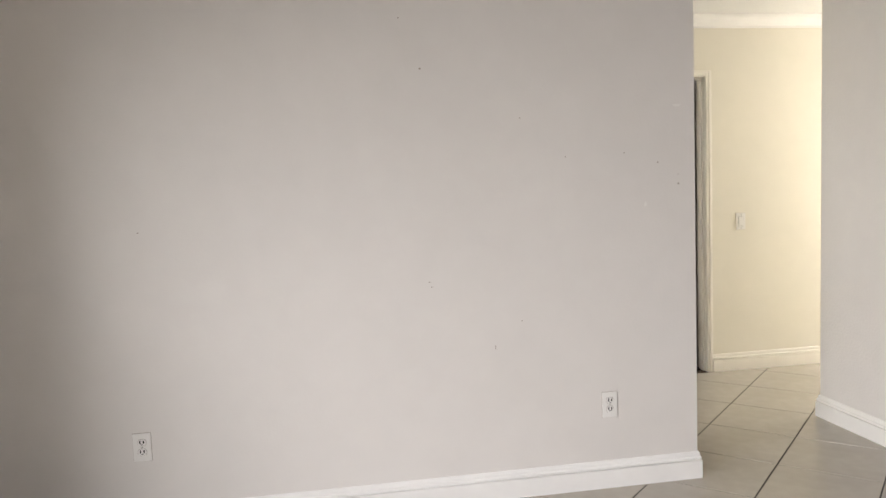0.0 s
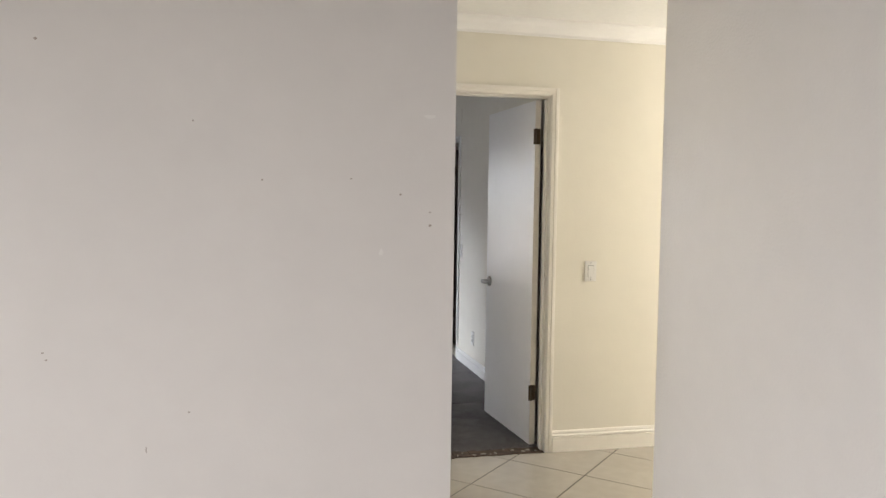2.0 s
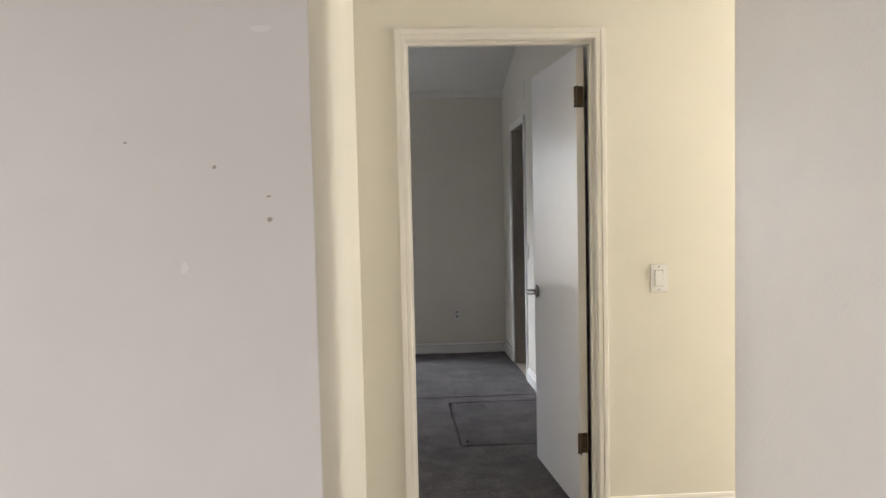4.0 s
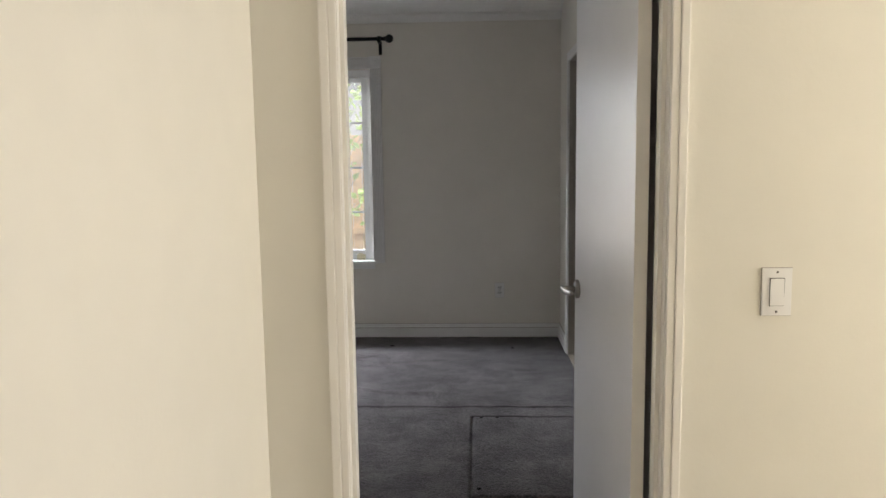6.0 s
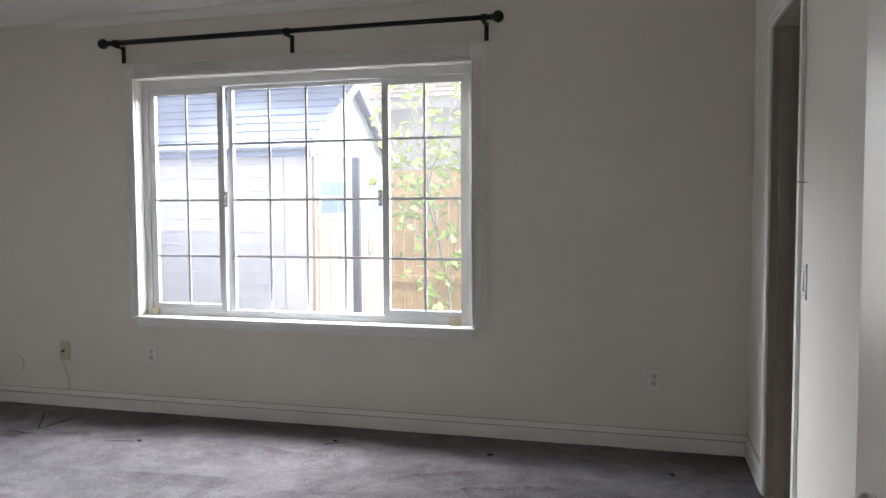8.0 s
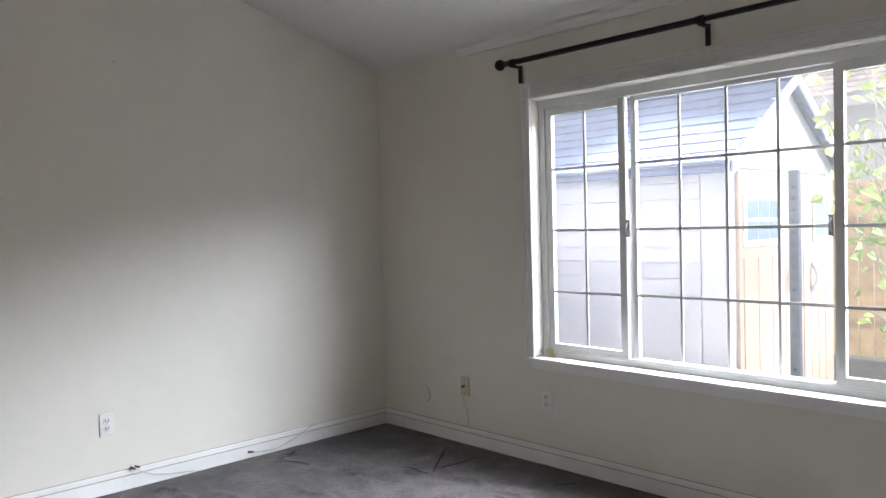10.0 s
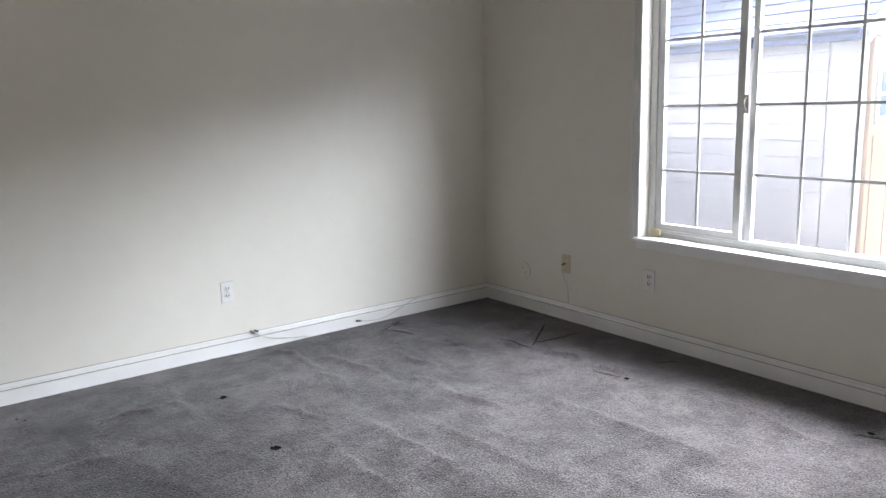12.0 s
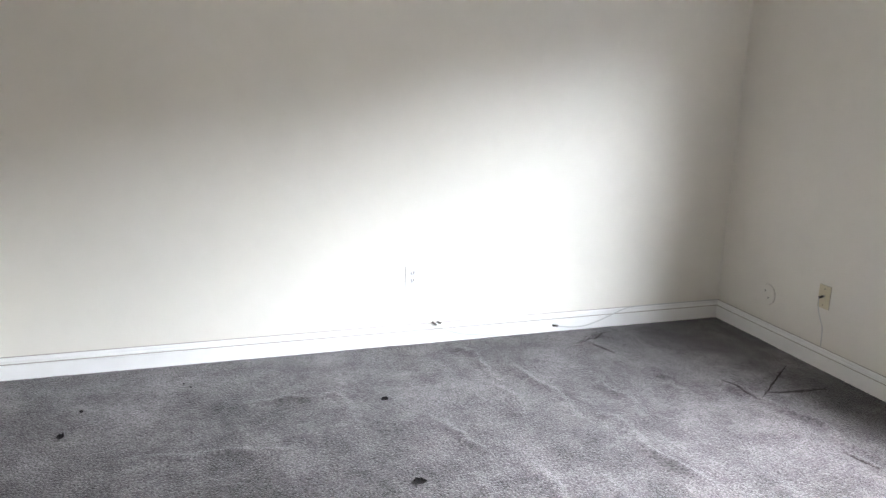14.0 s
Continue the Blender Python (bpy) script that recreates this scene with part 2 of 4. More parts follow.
# ---- the setting ----
XL, XR, YW, YB = -3.905, 0.96, 3.92, 0.105     # bedroom faces
LWY, RETX, RWX, RWY = -1.70, -0.20, 0.88, -1.075   # living wall, return, passage wall and its end
LX0, LY0, HX1 = -3.60, -7.40, 4.00                 # living room's far faces, hall's end
DX0, DX1, DH = 0.006, 0.782, 2.045                 # bedroom doorway
CZ, HZ, SLOPE = 2.42, 2.455, 0.285                  # ceilings
T = 0.115


def wall(name, label, material, *boxes):
    bm = bmesh.new()
    for b in boxes:
        box(bm, *b)
    ob = link(name, bm, material)
    return structure(ob, label)


# door wall: cream skin towards the hall, white core and skin towards the bedroom
wall("wall_door", "white painted bedroom wall around the doorway", wall_white,
     (XL - T, DX0 - 0.02, 0.006, YB, 0, 3.7), (DX1 + 0.02, XR + T, 0.006, YB, 0, 3.6), (DX0 - 0.02, DX1 + 0.02, 0.006, YB, DH + 0.02, 3.6))
wall("wall_hall", "cream painted hall wall around the bedroom doorway", wall_cream,
     (RETX, DX0 - 0.02, 0, 0.006, 0, 2.6), (DX1 + 0.02, HX1, 0, 0.006, 0, 2.6), (DX0 - 0.02, DX1 + 0.02, 0, 0.006, DH + 0.02, 2.6))
wall("wall_return", "cream painted return wall beside the bedroom door", wall_cream,
     (RETX - 0.05, RETX, LWY + 0.012, 0, 0, 2.6))
wall("wall_living", "warm off-white painted living room wall", wall_grey, (LX0 - T, RETX - 0.0005, LWY, LWY + 0.012, 0, 2.6), (LX0 - T, RETX - 0.05, LWY + 0.012, LWY + 0.1, 0, 2.6))
wall("wall_passage", "off-white painted wall with rolled texture", wall_rolled, (RWX, RWX + T, LY0 - T, RWY - 0.006, 0, 2.6))
wall("wall_hall_south", "cream painted hall wall", wall_cream, (RWX + 0.0005, HX1, RWY - T, RWY, 0, 2.6))
wall("wall_hall_end", "cream painted wall with a window at the hall's end", wall_cream,
     (HX1, HX1 + T, RWY - T, -0.95, 0, 2.6), (HX1, HX1 + T, -0.15, 0.006, 0, 2.6), (HX1, HX1 + T, -0.95, -0.15, 0, 0.8), (HX1, HX1 + T, -0.95, -0.15, 2.2, 2.6))
wall("wall_living_west", "off-white living room wall with a window opening", wall_grey,
     (LX0 - T, LX0, LY0, -6.2, 0, 2.6), (LX0 - T, LX0, -3.3, LWY, 0, 2.6), (LX0 - T, LX0, -6.2, -3.3, 0, 0.25), (LX0 - T, LX0, -6.2, -3.3, 2.1, 2.6))
wall("wall_living_south", "off-white living room wall", wall_grey, (LX0 - T, RWX, LY0 - T, LY0, 0, 2.6))
# bedroom
WX0, WX1, WZ0, WZ1 = -2.56, -0.465, 0.60, 2.044      # window opening
wall("wall_window", "white painted bedroom wall around the window", wall_white,
     (XL - T, WX0, YW, YW + 0.16, 0, 2.75), (WX1, XR + T, YW, YW + 0.16, 0, 2.75), (WX0, WX1, YW, YW + 0.16, 0, WZ0), (WX0, WX1, YW, YW + 0.16, WZ1, 2.75))
wall("wall_west", "white painted bedroom wall", wall_white, (XL - T, XL, YB, YW, 0, 3.6))
CY0, CY1, CH = 2.755, 3.375, 2.01                   # side doorway
wall("wall_east", "white painted bedroom wall with a side doorway", wall_white,
     (XR, XR + T, YB, CY0 - 0.02, 0, 3.6), (XR, XR + T, CY1 + 0.02, YW, 0, 3.6), (XR, XR + T, CY0 - 0.02, CY1 + 0.02, CH + 0.02, 3.6))
# added unseen block; keeps window light out of the hinge gap
wall("wall_pier", "added unseen block that keeps light out of the gap behind the bedroom door", wall_white, (0.802, XR, YB + 0.02, 0.4, 0, 3.5))
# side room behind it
wall("wall_side_room", "plain wall of the unlit side room", dimmed_paint,
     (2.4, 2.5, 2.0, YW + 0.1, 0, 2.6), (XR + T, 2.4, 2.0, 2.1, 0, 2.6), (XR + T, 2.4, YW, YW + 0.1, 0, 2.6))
structure(link("ceiling_side_room", boxm(XR + T, 2.5, 2.0, YW + 0.1, 2.4, 2.5), dimmed_paint), "plain ceiling of the unlit side room")
structure(link("floor_side_room", boxm(XR, 2.5, 2.0, YW + 0.1, -0.1, 0.0), beige_tile), "beige floor of the side room")

# ceilings
bm = bmesh.new()
vs = []
for z in (0, 0.12):
    for x, y in ((XL - T, YB - 0.05), (XR + T, YB - 0.05), (XR + T, YW + 0.16), (XL - T, YW + 0.16)):
        vs.append(bm.verts.new((x, y, CZ + SLOPE * (YW - y) + z)))
for f in ((3, 2, 1, 0), (4, 5, 6, 7), (0, 1, 5, 4), (1, 2, 6, 5), (2, 3, 7, 6), (3, 0, 4, 7)):
    bm.faces.new([vs[i] for i in f])
structure(link("ceiling_bedroom", bm, ceil_white), "white sloping bedroom ceiling")
structure(link("ceiling_hall", boxm(RETX - 0.05, HX1 + T, LWY + 0.012, 0.006, HZ, HZ + 0.1), ceil_white), "white hall ceiling")
structure(link("ceiling_living", boxm(LX0 - T, RWX, LY0 - T, LWY, HZ, HZ + 0.1), ceil_white), "white living room ceiling")
bm = bmesh.new()
sweep(bm, [(0, CZ - 0.045), (0.018, CZ - 0.045), (0.03, CZ - 0.02), (0.045, CZ - 0.005), (0.045, CZ + 0.02), (0, CZ + 0.02)], [(XR, YW), (-3.1, YW)])
structure(link("trim_ceiling", bm, ceil_white), "soft plaster moulding where wall meets ceiling")

# crown in the hall
crown = [(0, 2.372), (0.012, 2.372), (0.014, 2.385), (0.03, 2.398), (0.045, 2.42), (0.062, 2.432), (0.07, 2.445), (0.07, 2.46), (0, 2.46)]
structure(link("trim_crown", sweep(bmesh.new(), crown, [(HX1, 0), (RETX, 0), (RETX, LWY + 0.012)]), trim_white), "white crown moulding along the hall ceiling")

# baseboards
base = [(0, 0), (0.016, 0), (0.016, 0.083), (0.004, 0.0845), (0.004, 0.089), (0.014, 0.0905), (0.0135, 0.098), (0.008, 0.103), (0.008, 0.113), (0.005, 0.122), (0, 0.124)]


def baseboard(name, path, material=trim_white, rise=1.0):
    return structure(link(name, sweep(bmesh.new(), [(o, u * rise) for o, u in base], path), material), "white painted moulded baseboard")


baseboard("baseboard_living", [(RETX, -0.0), (RETX, LWY), (LX0, LWY), (LX0, -4.0)])
baseboard("baseboard_passage", [(RWX, LY0), (RWX, RWY), (HX1, RWY)])
baseboard("baseboard_hall", [(HX1, 0), (0.827, 0)], trim_cream)
baseboard("baseboard_window_wall", [(XR, CY1 + 0.058), (XR, YW), (XL, YW), (XL, YB), (DX0 - 0.05, YB)], rise=0.84)
# dark strips stand in for the shade under the baseboard cap and along its top
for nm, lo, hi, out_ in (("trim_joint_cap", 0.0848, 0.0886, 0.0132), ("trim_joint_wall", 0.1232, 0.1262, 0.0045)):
    structure(link(nm, sweep(bmesh.new(), [(0, lo * 0.84), (out_, lo * 0.84), (out_, hi * 0.84), (0, hi * 0.84)], [(XR, CY1 + 0.058), (XR, YW), (XL, YW), (XL, YB), (DX0 - 0.05, YB)]), scuff_shade), "thin dark strip for the shade line along the bedroom baseboard")
baseboard("baseboard_east", [(DX1 + 0.05, YB), (XR, YB), (XR, CY0 - 0.058)], rise=0.84)

# ---- doorway: jambs, casings, threshold ----
def casing_u(bm, axis, plane, out, a0, a1, top, w=0.042, d=0.014):
    """Two legs and a head of moulded casing round an opening from a0 to a1; axis is the opening's run ('x' or 'y')."""
    def b(u0, u1, z0, z1, dd):
        o0, o1 = sorted((plane, plane + out * dd))
        if axis == "x":
            box(bm, u0, u1, o0, o1, z0, z1, bevel=0.004)
        else:
            box(bm, o0, o1, u0, u1, z0, z1, bevel=0.003)
    for w0, w1, dd in ((0.0, 0.02, d * 0.8), (0.02, w, d)):
        b(a0 - w1, a0 - w0, 0, top + w1, dd)
        b(a1 + w0, a1 + w1, 0, top + w1, dd)
        b(a0 - w0, a1 + w0, top + w0, top + w1, dd)
    return bm


structure(link("trim_door_hall", casing_u(bmesh.new(), "x", 0.0, -1, DX0 - 0.001, DX1 + 0.002, DH + 0.003), trim_cream), "cream painted moulded casing of the bedroom doorway")
structure(link("trim_door_bedroom", casing_u(bmesh.new(), "x", YB, 1, DX0 - 0.001, DX1 + 0.002, DH + 0.003), trim_white), "white painted casing on the bedroom side")
bm = bmesh.new()
box(bm, DX0 - 0.018, DX0, 0.001, YB - 0.001, 0, DH + 0.018, bevel=0.001)
box(bm, DX1, DX1 + 0.018, 0.001, YB - 0.001, 0, DH + 0.018, bevel=0.001)
box(bm, DX0, DX1, 0.001, YB - 0.001, DH, DH + 0.018, bevel=0.001)
box(bm, DX0, DX0 + 0.011, 0.03, 0.072, 0, DH, bevel=0.002)
box(bm, DX1 - 0.011, DX1, 0.03, 0.072, 0, DH, bevel=0.002)
box(bm, DX0 + 0.011, DX1 - 0.011, 0.03, 0.072, DH - 0.011, DH, bevel=0.002)
structure(link("trim_door_jamb", bm, trim_cream), "cream painted door jamb with stops")
bm = boxm(DX0 - 0.003, DX0 + 0.004, 0.08, 0.122, 0.895, 0.955, bevel=0.001)
structure(link("trim_strike_plate", bm, strike_grey), "small dark metal strike plate on the jamb")

bm = bmesh.new()
random.seed(4)
for i in range(16):
    x = DX0 + i * (DX1 - DX0) / 16
    box(bm, x + 0.001, x + (DX1 - DX0) / 16 - 0.001, -0.012 + random.uniform(-0.006, 0.01), 0.085 + random.uniform(-0.01, 0.01), -0.01, 0.004 + random.uniform(0, 0.004))
strip = structure(link("threshold_strip", bm, dark_wood), "worn dark mottled strip under the door")
random.seed(9)
for i in range(16):
    bm = bmesh.new()
    cx_, cy_, w_ = DX0 + 0.03 + i * 0.047 + random.uniform(-0.015, 0.015), random.uniform(0.0, 0.065), random.uniform(0.006, 0.022)
    bmesh.ops.create_cone(bm, cap_ends=True, segments=random.choice((4, 5, 6)), radius1=w_, radius2=w_ * 0.85, depth=0.004,
                          matrix=Matrix.Translation((cx_, cy_, 0.0095)) @ Euler((0, 0, random.uniform(0, 3))).to_matrix().to_4x4() @ Matrix.Diagonal((1.0, random.uniform(0.3, 0.7), 1.0, 1.0)))
    part("mortar_fragment", bm, tile_mat, strip, "pale scrap of old mortar")

structure(link("trim_side_door", casing_u(bmesh.new(), "y", XR, -1, CY0, CY1, CH, w=0.055), trim_white), "white painted casing of the side doorway")
bm = bmesh.new()
box(bm, XR + 0.001, XR + T, CY0 - 0.018, CY0, 0, CH + 0.018)
box(bm, XR + 0.001, XR + T, CY1, CY1 + 0.018, 0, CH + 0.018)
box(bm, XR + 0.001, XR + T, CY0, CY1, CH, CH + 0.018)
box(bm, XR + 0.03, XR + 0.075, CY1 - 0.011, CY1, 0, CH, bevel=0.002)
box(bm, XR + 0.03, XR + 0.075, CY0, CY0 + 0.011, 0, CH, bevel=0.002)
structure(link("trim_side_jamb", bm, trim_taupe), "taupe painted jamb of the side doorway")


# ---- doors ----
def door(name, hinge, width, height, angle, label, skin, lever=True):
    """A flush door; built along +x from its hinge edge with its front face at y = 0, then turned."""
    ob = empty(name, hinge, label, "door")
    ob.rotation_euler = (0, 0, radians(angle))
    part("leaf", boxm(0, width, 0, 0.035, 0.012, height, bevel=0.002), skin, ob)
    part("hinge_edge", boxm(-0.0012, 0.0006, 0.0008, 0.0342, 0.014, height - 0.002), trim_cream if lever else skin, ob, "cream painted hinge edge" if lever else "")
    for z in (height - 0.208, 0.324):
        bm = boxm(-0.0025, 0.0, 0.002, 0.033, z - 0.045, z + 0.045, bevel=0.0008)
        for k in (-0.03, 0.0, 0.03):
            for yy in (0.011, 0.024):
                cyl(bm, (-0.0045, yy, z + k), (-0.0024, yy, z + k), 0.004, 8)
        h = part("hinge", bm, brass_old, ob, "aged bronze butt hinge")
        bm = bmesh.new()
        for i in range(5):
            cyl(bm, (-0.006, 0.04, z - 0.045 + i * 0.018), (-0.006, 0.04, z - 0.0285 + i * 0.018), 0.0065, 12)
        part("knuckle", bm, brass_old, h)
        bm = boxm(-0.03, -0.0085, 0.0355, 0.038, z - 0.045, z + 0.045)
        part("jamb_leaf", bm, brass_old, h)
    if lever:
        for side, y0 in ((-1, 0.0), (1, 0.035)):
            x, z = width - 0.062, 0.917
            bm = bmesh.new()
            cyl(bm, (x, y0, z), (x, y0 + side * 0.008, z), 0.033, 32)
            cyl(bm, (x, y0 + side * 0.008, z), (x, y0 + side * 0.013, z), 0.033, 32, 0.022) if side > 0 else cyl(bm, (x, y0 - 0.008, z), (x, y0 - 0.013, z), 0.033, 32, 0.022)
            rose = part("rose", bm, nickel, ob, "satin nickel rose", True)
            bm = bmesh.new()
            cyl(bm, (x, y0 + side * 0.012, z), (x, y0 + side * 0.056, z), 0.0115, 20)
            part("neck", bm, nickel, rose, "", True)
            bm = bmesh.new()
            rings = []
            for i in range(11):
                f = i / 10
                cx, cz = x + 0.014 - f * 0.122, z - 0.004 * math.sin(f * 3.1) + 0.006 * f * f
                cy = y0 + side * (0.054 - 0.012 * f * f)
                hh, dd = 0.0115 - 0.003 * f, 0.006 - 0.0015 * f
                rings.append([bm.verts.new((cx, cy + dd * math.cos(a), cz + hh * math.sin(a))) for a in [k * math.pi / 6 for k in range(12)]])
            for r0, r1 in zip(rings, rings[1:]):
                for k in range(12):
                    bm.faces.new((r0[k], r0[(k + 1) % 12], r1[(k + 1) % 12], r1[k]))
            bm.faces.new(rings[0])
            bm.faces.new(list(reversed(rings[-1])))
            bmesh.ops.recalc_face_normals(bm, faces=bm.faces[:])
            part("lever", bm, nickel, rose, "satin nickel lever handle", True)
        part("latch", boxm(width - 0.001, width + 0.0012, 0.006, 0.029, 0.885, 0.95), nickel, ob, "metal latch plate")
    return ob


door("bedroom_door", (0.766, 0.118, 0), 0.765, 2.035, 93.8, "open white flush door with a satin nickel lever", door_white)
door("side_room_door", (XR + T + 0.02, CY1 - 0.004, 0), 0.6, 1.985, 4, "brown flush door standing open into the unlit side room", door_brown, lever=False)

# ---- window ----
SY = 4.02
win = empty("window_1", ((WX0 + WX1) / 2, SY, WZ0), "white vinyl three-part sliding window with a divided-light grid", "window")
win["kind"] = "structure"


def wpart(name, bm, material, parent=None, label="", smooth=False):
    ob = part(name, bm, material, parent or win, label, smooth)
    ob.matrix_parent_inverse = Matrix.Translation(win.location).inverted() if parent is None else Matrix()
    return ob


FX0, FX1, FZ0, FZ1 = WX0, WX1, WZ0, WZ1
bm = bmesh.new()
box(bm, FX0, FX0 + 0.038, SY - 0.035, SY + 0.04, FZ0, FZ1, bevel=0.003)
box(bm, FX1 - 0.034, FX1, SY - 0.035, SY + 0.04, FZ0, FZ1, bevel=0.003)
box(bm, FX0 + 0.03, FX1 - 0.03, SY - 0.035, SY + 0.04, FZ1 - 0.05, FZ1, bevel=0.003)
box(bm, FX0 + 0.03, FX1 - 0.03, SY - 0.035, SY + 0.04, FZ0, FZ0 + 0.028, bevel=0.003)
box(bm, FX0 + 0.03, FX1 - 0.03, SY - 0.033, SY - 0.028, FZ0 + 0.028, FZ0 + 0.04)
wpart("window_frame", bm, vinyl)


def sash(name, x0, x1, z0, z1, y, cols, stile=0.04):
    bm = bmesh.new()
    box(bm, x0, x0 + stile, y - 0.014, y + 0.014, z0, z1, bevel=0.002)
    box(bm, x1 - stile, x1, y - 0.014, y + 0.014, z0, z1, bevel=0.002)
    box(bm, x0 + stile, x1 - stile, y - 0.014, y + 0.014, z1 - stile, z1, bevel=0.002)
    box(bm, x0 + stile, x1 - stile, y - 0.014, y + 0.014, z0, z0 + stile, bevel=0.002)
    s = wpart(name, bm, vinyl)
    g0, g1, h0, h1 = x0 + stile, x1 - stile, z0 + stile, z1 - stile
    p = wpart("pane", boxm(g0 - 0.004, g1 + 0.004, y - 0.002, y + 0.002, h0 - 0.004, h1 + 0.004), glass, s, "clear window glass")
    p.visible_shadow = False
    for i in range(1, cols):
        x = g0 + (g1 - g0) * i / cols
        wpart("muntin", boxm(x - 0.0075, x + 0.0075, y - 0.008, y - 0.0025, h0, h1, bevel=0.002), vinyl, s)
    for z in (0.969, 1.311, 1.651):
        wpart("muntin", boxm(g0, g1, y - 0.0085, y - 0.003, z - 0.0075, z + 0.0075, bevel=0.002), vinyl, s)
    return s


s1 = sash("sash", -2.52, -2.008, 0.635, 1.992, SY - 0.012, 2)
sash("sash", -1.995, -0.973, 0.61, 2.003, SY + 0.018, 4, stile=0.032)
s3 = sash("sash", -1.0, -0.50, 0.635, 1.992, SY - 0.012, 2)


def sash_lock(x, parent):
    bm = boxm(x - 0.011, x + 0.011, SY - 0.034, SY - 0.026, 1.27, 1.36, bevel=0.003)
    rings = []
    for i in range(9):
        a = math.pi * i / 8
        rings.append((x, SY - 0.034 - 0.022 * math.sin(a), 1.285 + 0.06 * i / 8))
    for p, q in zip(rings, rings[1:]):
        cyl(bm, p, q, 0.0045, 8)
    return wpart("sash_latch", bm, nickel, parent, "small metal sash latch")


sash_lock(-1.994, s1)
sash_lock(-1.012, s3)
for x in (-2.5, -0.57):
    ob = link("track_stop", boxm(x - 0.032, x + 0.032, SY - 0.055, SY - 0.0345, FZ0 + 0.001, FZ0 + 0.042, bevel=0.004), plate_ivory)
    tagged(ob, "small cream plastic block on the window track", "window lock", group="window track blocks")
    part("button", boxm(x - 0.02, x + 0.015, SY - 0.05, SY - 0.04, FZ0 + 0.042, FZ0 + 0.05, bevel=0.002), plate_ivory, ob)

# stool, apron and fluted casing of the window
bm = boxm(-2.582, -0.44, YW - 0.045, SY - 0.0352, WZ0 - 0.022, WZ0 + 0.001, bevel=0.005)
structure(link("window_sill", bm, trim_white), "white painted window stool")
structure(link("trim_window_apron", boxm(-2.575, -0.455, YW - 0.021, YW, WZ0 - 0.062, WZ0 - 0.023, bevel=0.003), trim_white), "white painted apron under the window stool")


def flutes(bm, horizontal, a0, a1, b0, b1, n):
    """A board with rounded flutes; a runs along it, b across."""
    step = (b1 - b0) / n
    for i in range(n):
        c0, c1 = b0 + i * step, b0 + (i + 1) * step
        if horizontal:
            box(bm, a0, a1, YW - (0.018 if i in (0, n - 1) else 0.014), YW, c0 + 0.001, c1 - 0.001, bevel=0.004)
        else:
            box(bm, c0 + 0.001, c1 - 0.001, YW - (0.018 if i in (0, n - 1) else 0.014), YW, a0, a1, bevel=0.004)
    return bm


structure(link("trim_window_head", flutes(bmesh.new(), True, WX0 + 0.001, WX1 - 0.001, WZ1 + 0.001, WZ1 + 0.088, 7), trim_white), "white fluted window head casing")
for side_x, side_w, lobes in ((WX1 + 0.001, 0.087, 7), (WX0 - 0.065, 0.064, 5)):
    structure(link("trim_window_side", flutes(bmesh.new(), False, WZ0 - 0.02, WZ1 + 0.0, side_x, side_x + side_w, lobes), trim_white), "white fluted window side casing")
    bm = boxm(side_x - 0.002, side_x + side_w + 0.002, YW - 0.02, YW, WZ1 + 0.001, WZ1 + 0.092, bevel=0.003)
    cx = side_x + side_w / 2
    cyl(bm, (cx, YW - 0.026, WZ1 + 0.046), (cx, YW - 0.019, WZ1 + 0.046), 0.34 * side_w, 24, 0.38 * side_w)
    cyl(bm, (cx, YW - 0.031, WZ1 + 0.046), (cx, YW - 0.025, WZ1 + 0.046), 0.14 * side_w, 20, 0.19 * side_w)
    structure(link("trim_rosette", bm, trim_white), "white corner rosette block of the window casing")

# ---- curtain rod ----
RY, RZ = YW - 0.085, 2.25
rod = empty("curtain_rod", (-1.5, RY, RZ), "black metal curtain rod with ball ends above the window", "curtain rod")


def rpart(name, bm, parent=None, smooth=True):
    ob = part(name, bm, black_metal, parent or rod, "", smooth)
    ob.matrix_parent_inverse = Matrix.Translation(rod.location).inverted() if parent is None else Matrix()
    return ob


RX0, RX1 = -2.674, -0.336
bm = cyl(bmesh.new(), (RX0, RY, RZ), (-1.5, RY, RZ), 0.0155, 20)
rpart("outer_tube", bm)
rpart("inner_tube", cyl(bmesh.new(), (-1.5, RY, RZ + 0.0), (RX1, RY, RZ), 0.0135, 20))
for x, s in ((RX0, -1), (RX1, 1)):
    bm = bmesh.new()
    bmesh.ops.create_uvsphere(bm, u_segments=20, v_segments=12, radius=0.031, matrix=Matrix.Translation((x + s * 0.035, RY, RZ)))
    cyl(bm, (x - s * 0.004, RY, RZ), (x + s * 0.012, RY, RZ), 0.016, 20)
    rpart("finial", bm)
for x in (-2.615, -1.5, -0.375):
    bm = boxm(x - 0.012, x + 0.012, YW - 0.026, YW - 0.0185, RZ - 0.108, RZ - 0.01, bevel=0.002)
    box(bm, x - 0.011, x + 0.011, RY - 0.015, YW - 0.019, RZ - 0.028, RZ - 0.016, bevel=0.002)
    box(bm, x - 0.011, x + 0.011, RY - 0.024, RY - 0.016, RZ - 0.024, RZ + 0.012, bevel=0.002)
    cyl(bm, (x - 0.013, RY, RZ), (x + 0.013, RY, RZ), 0.0195, 20)
    rpart("bracket", bm, None, False)


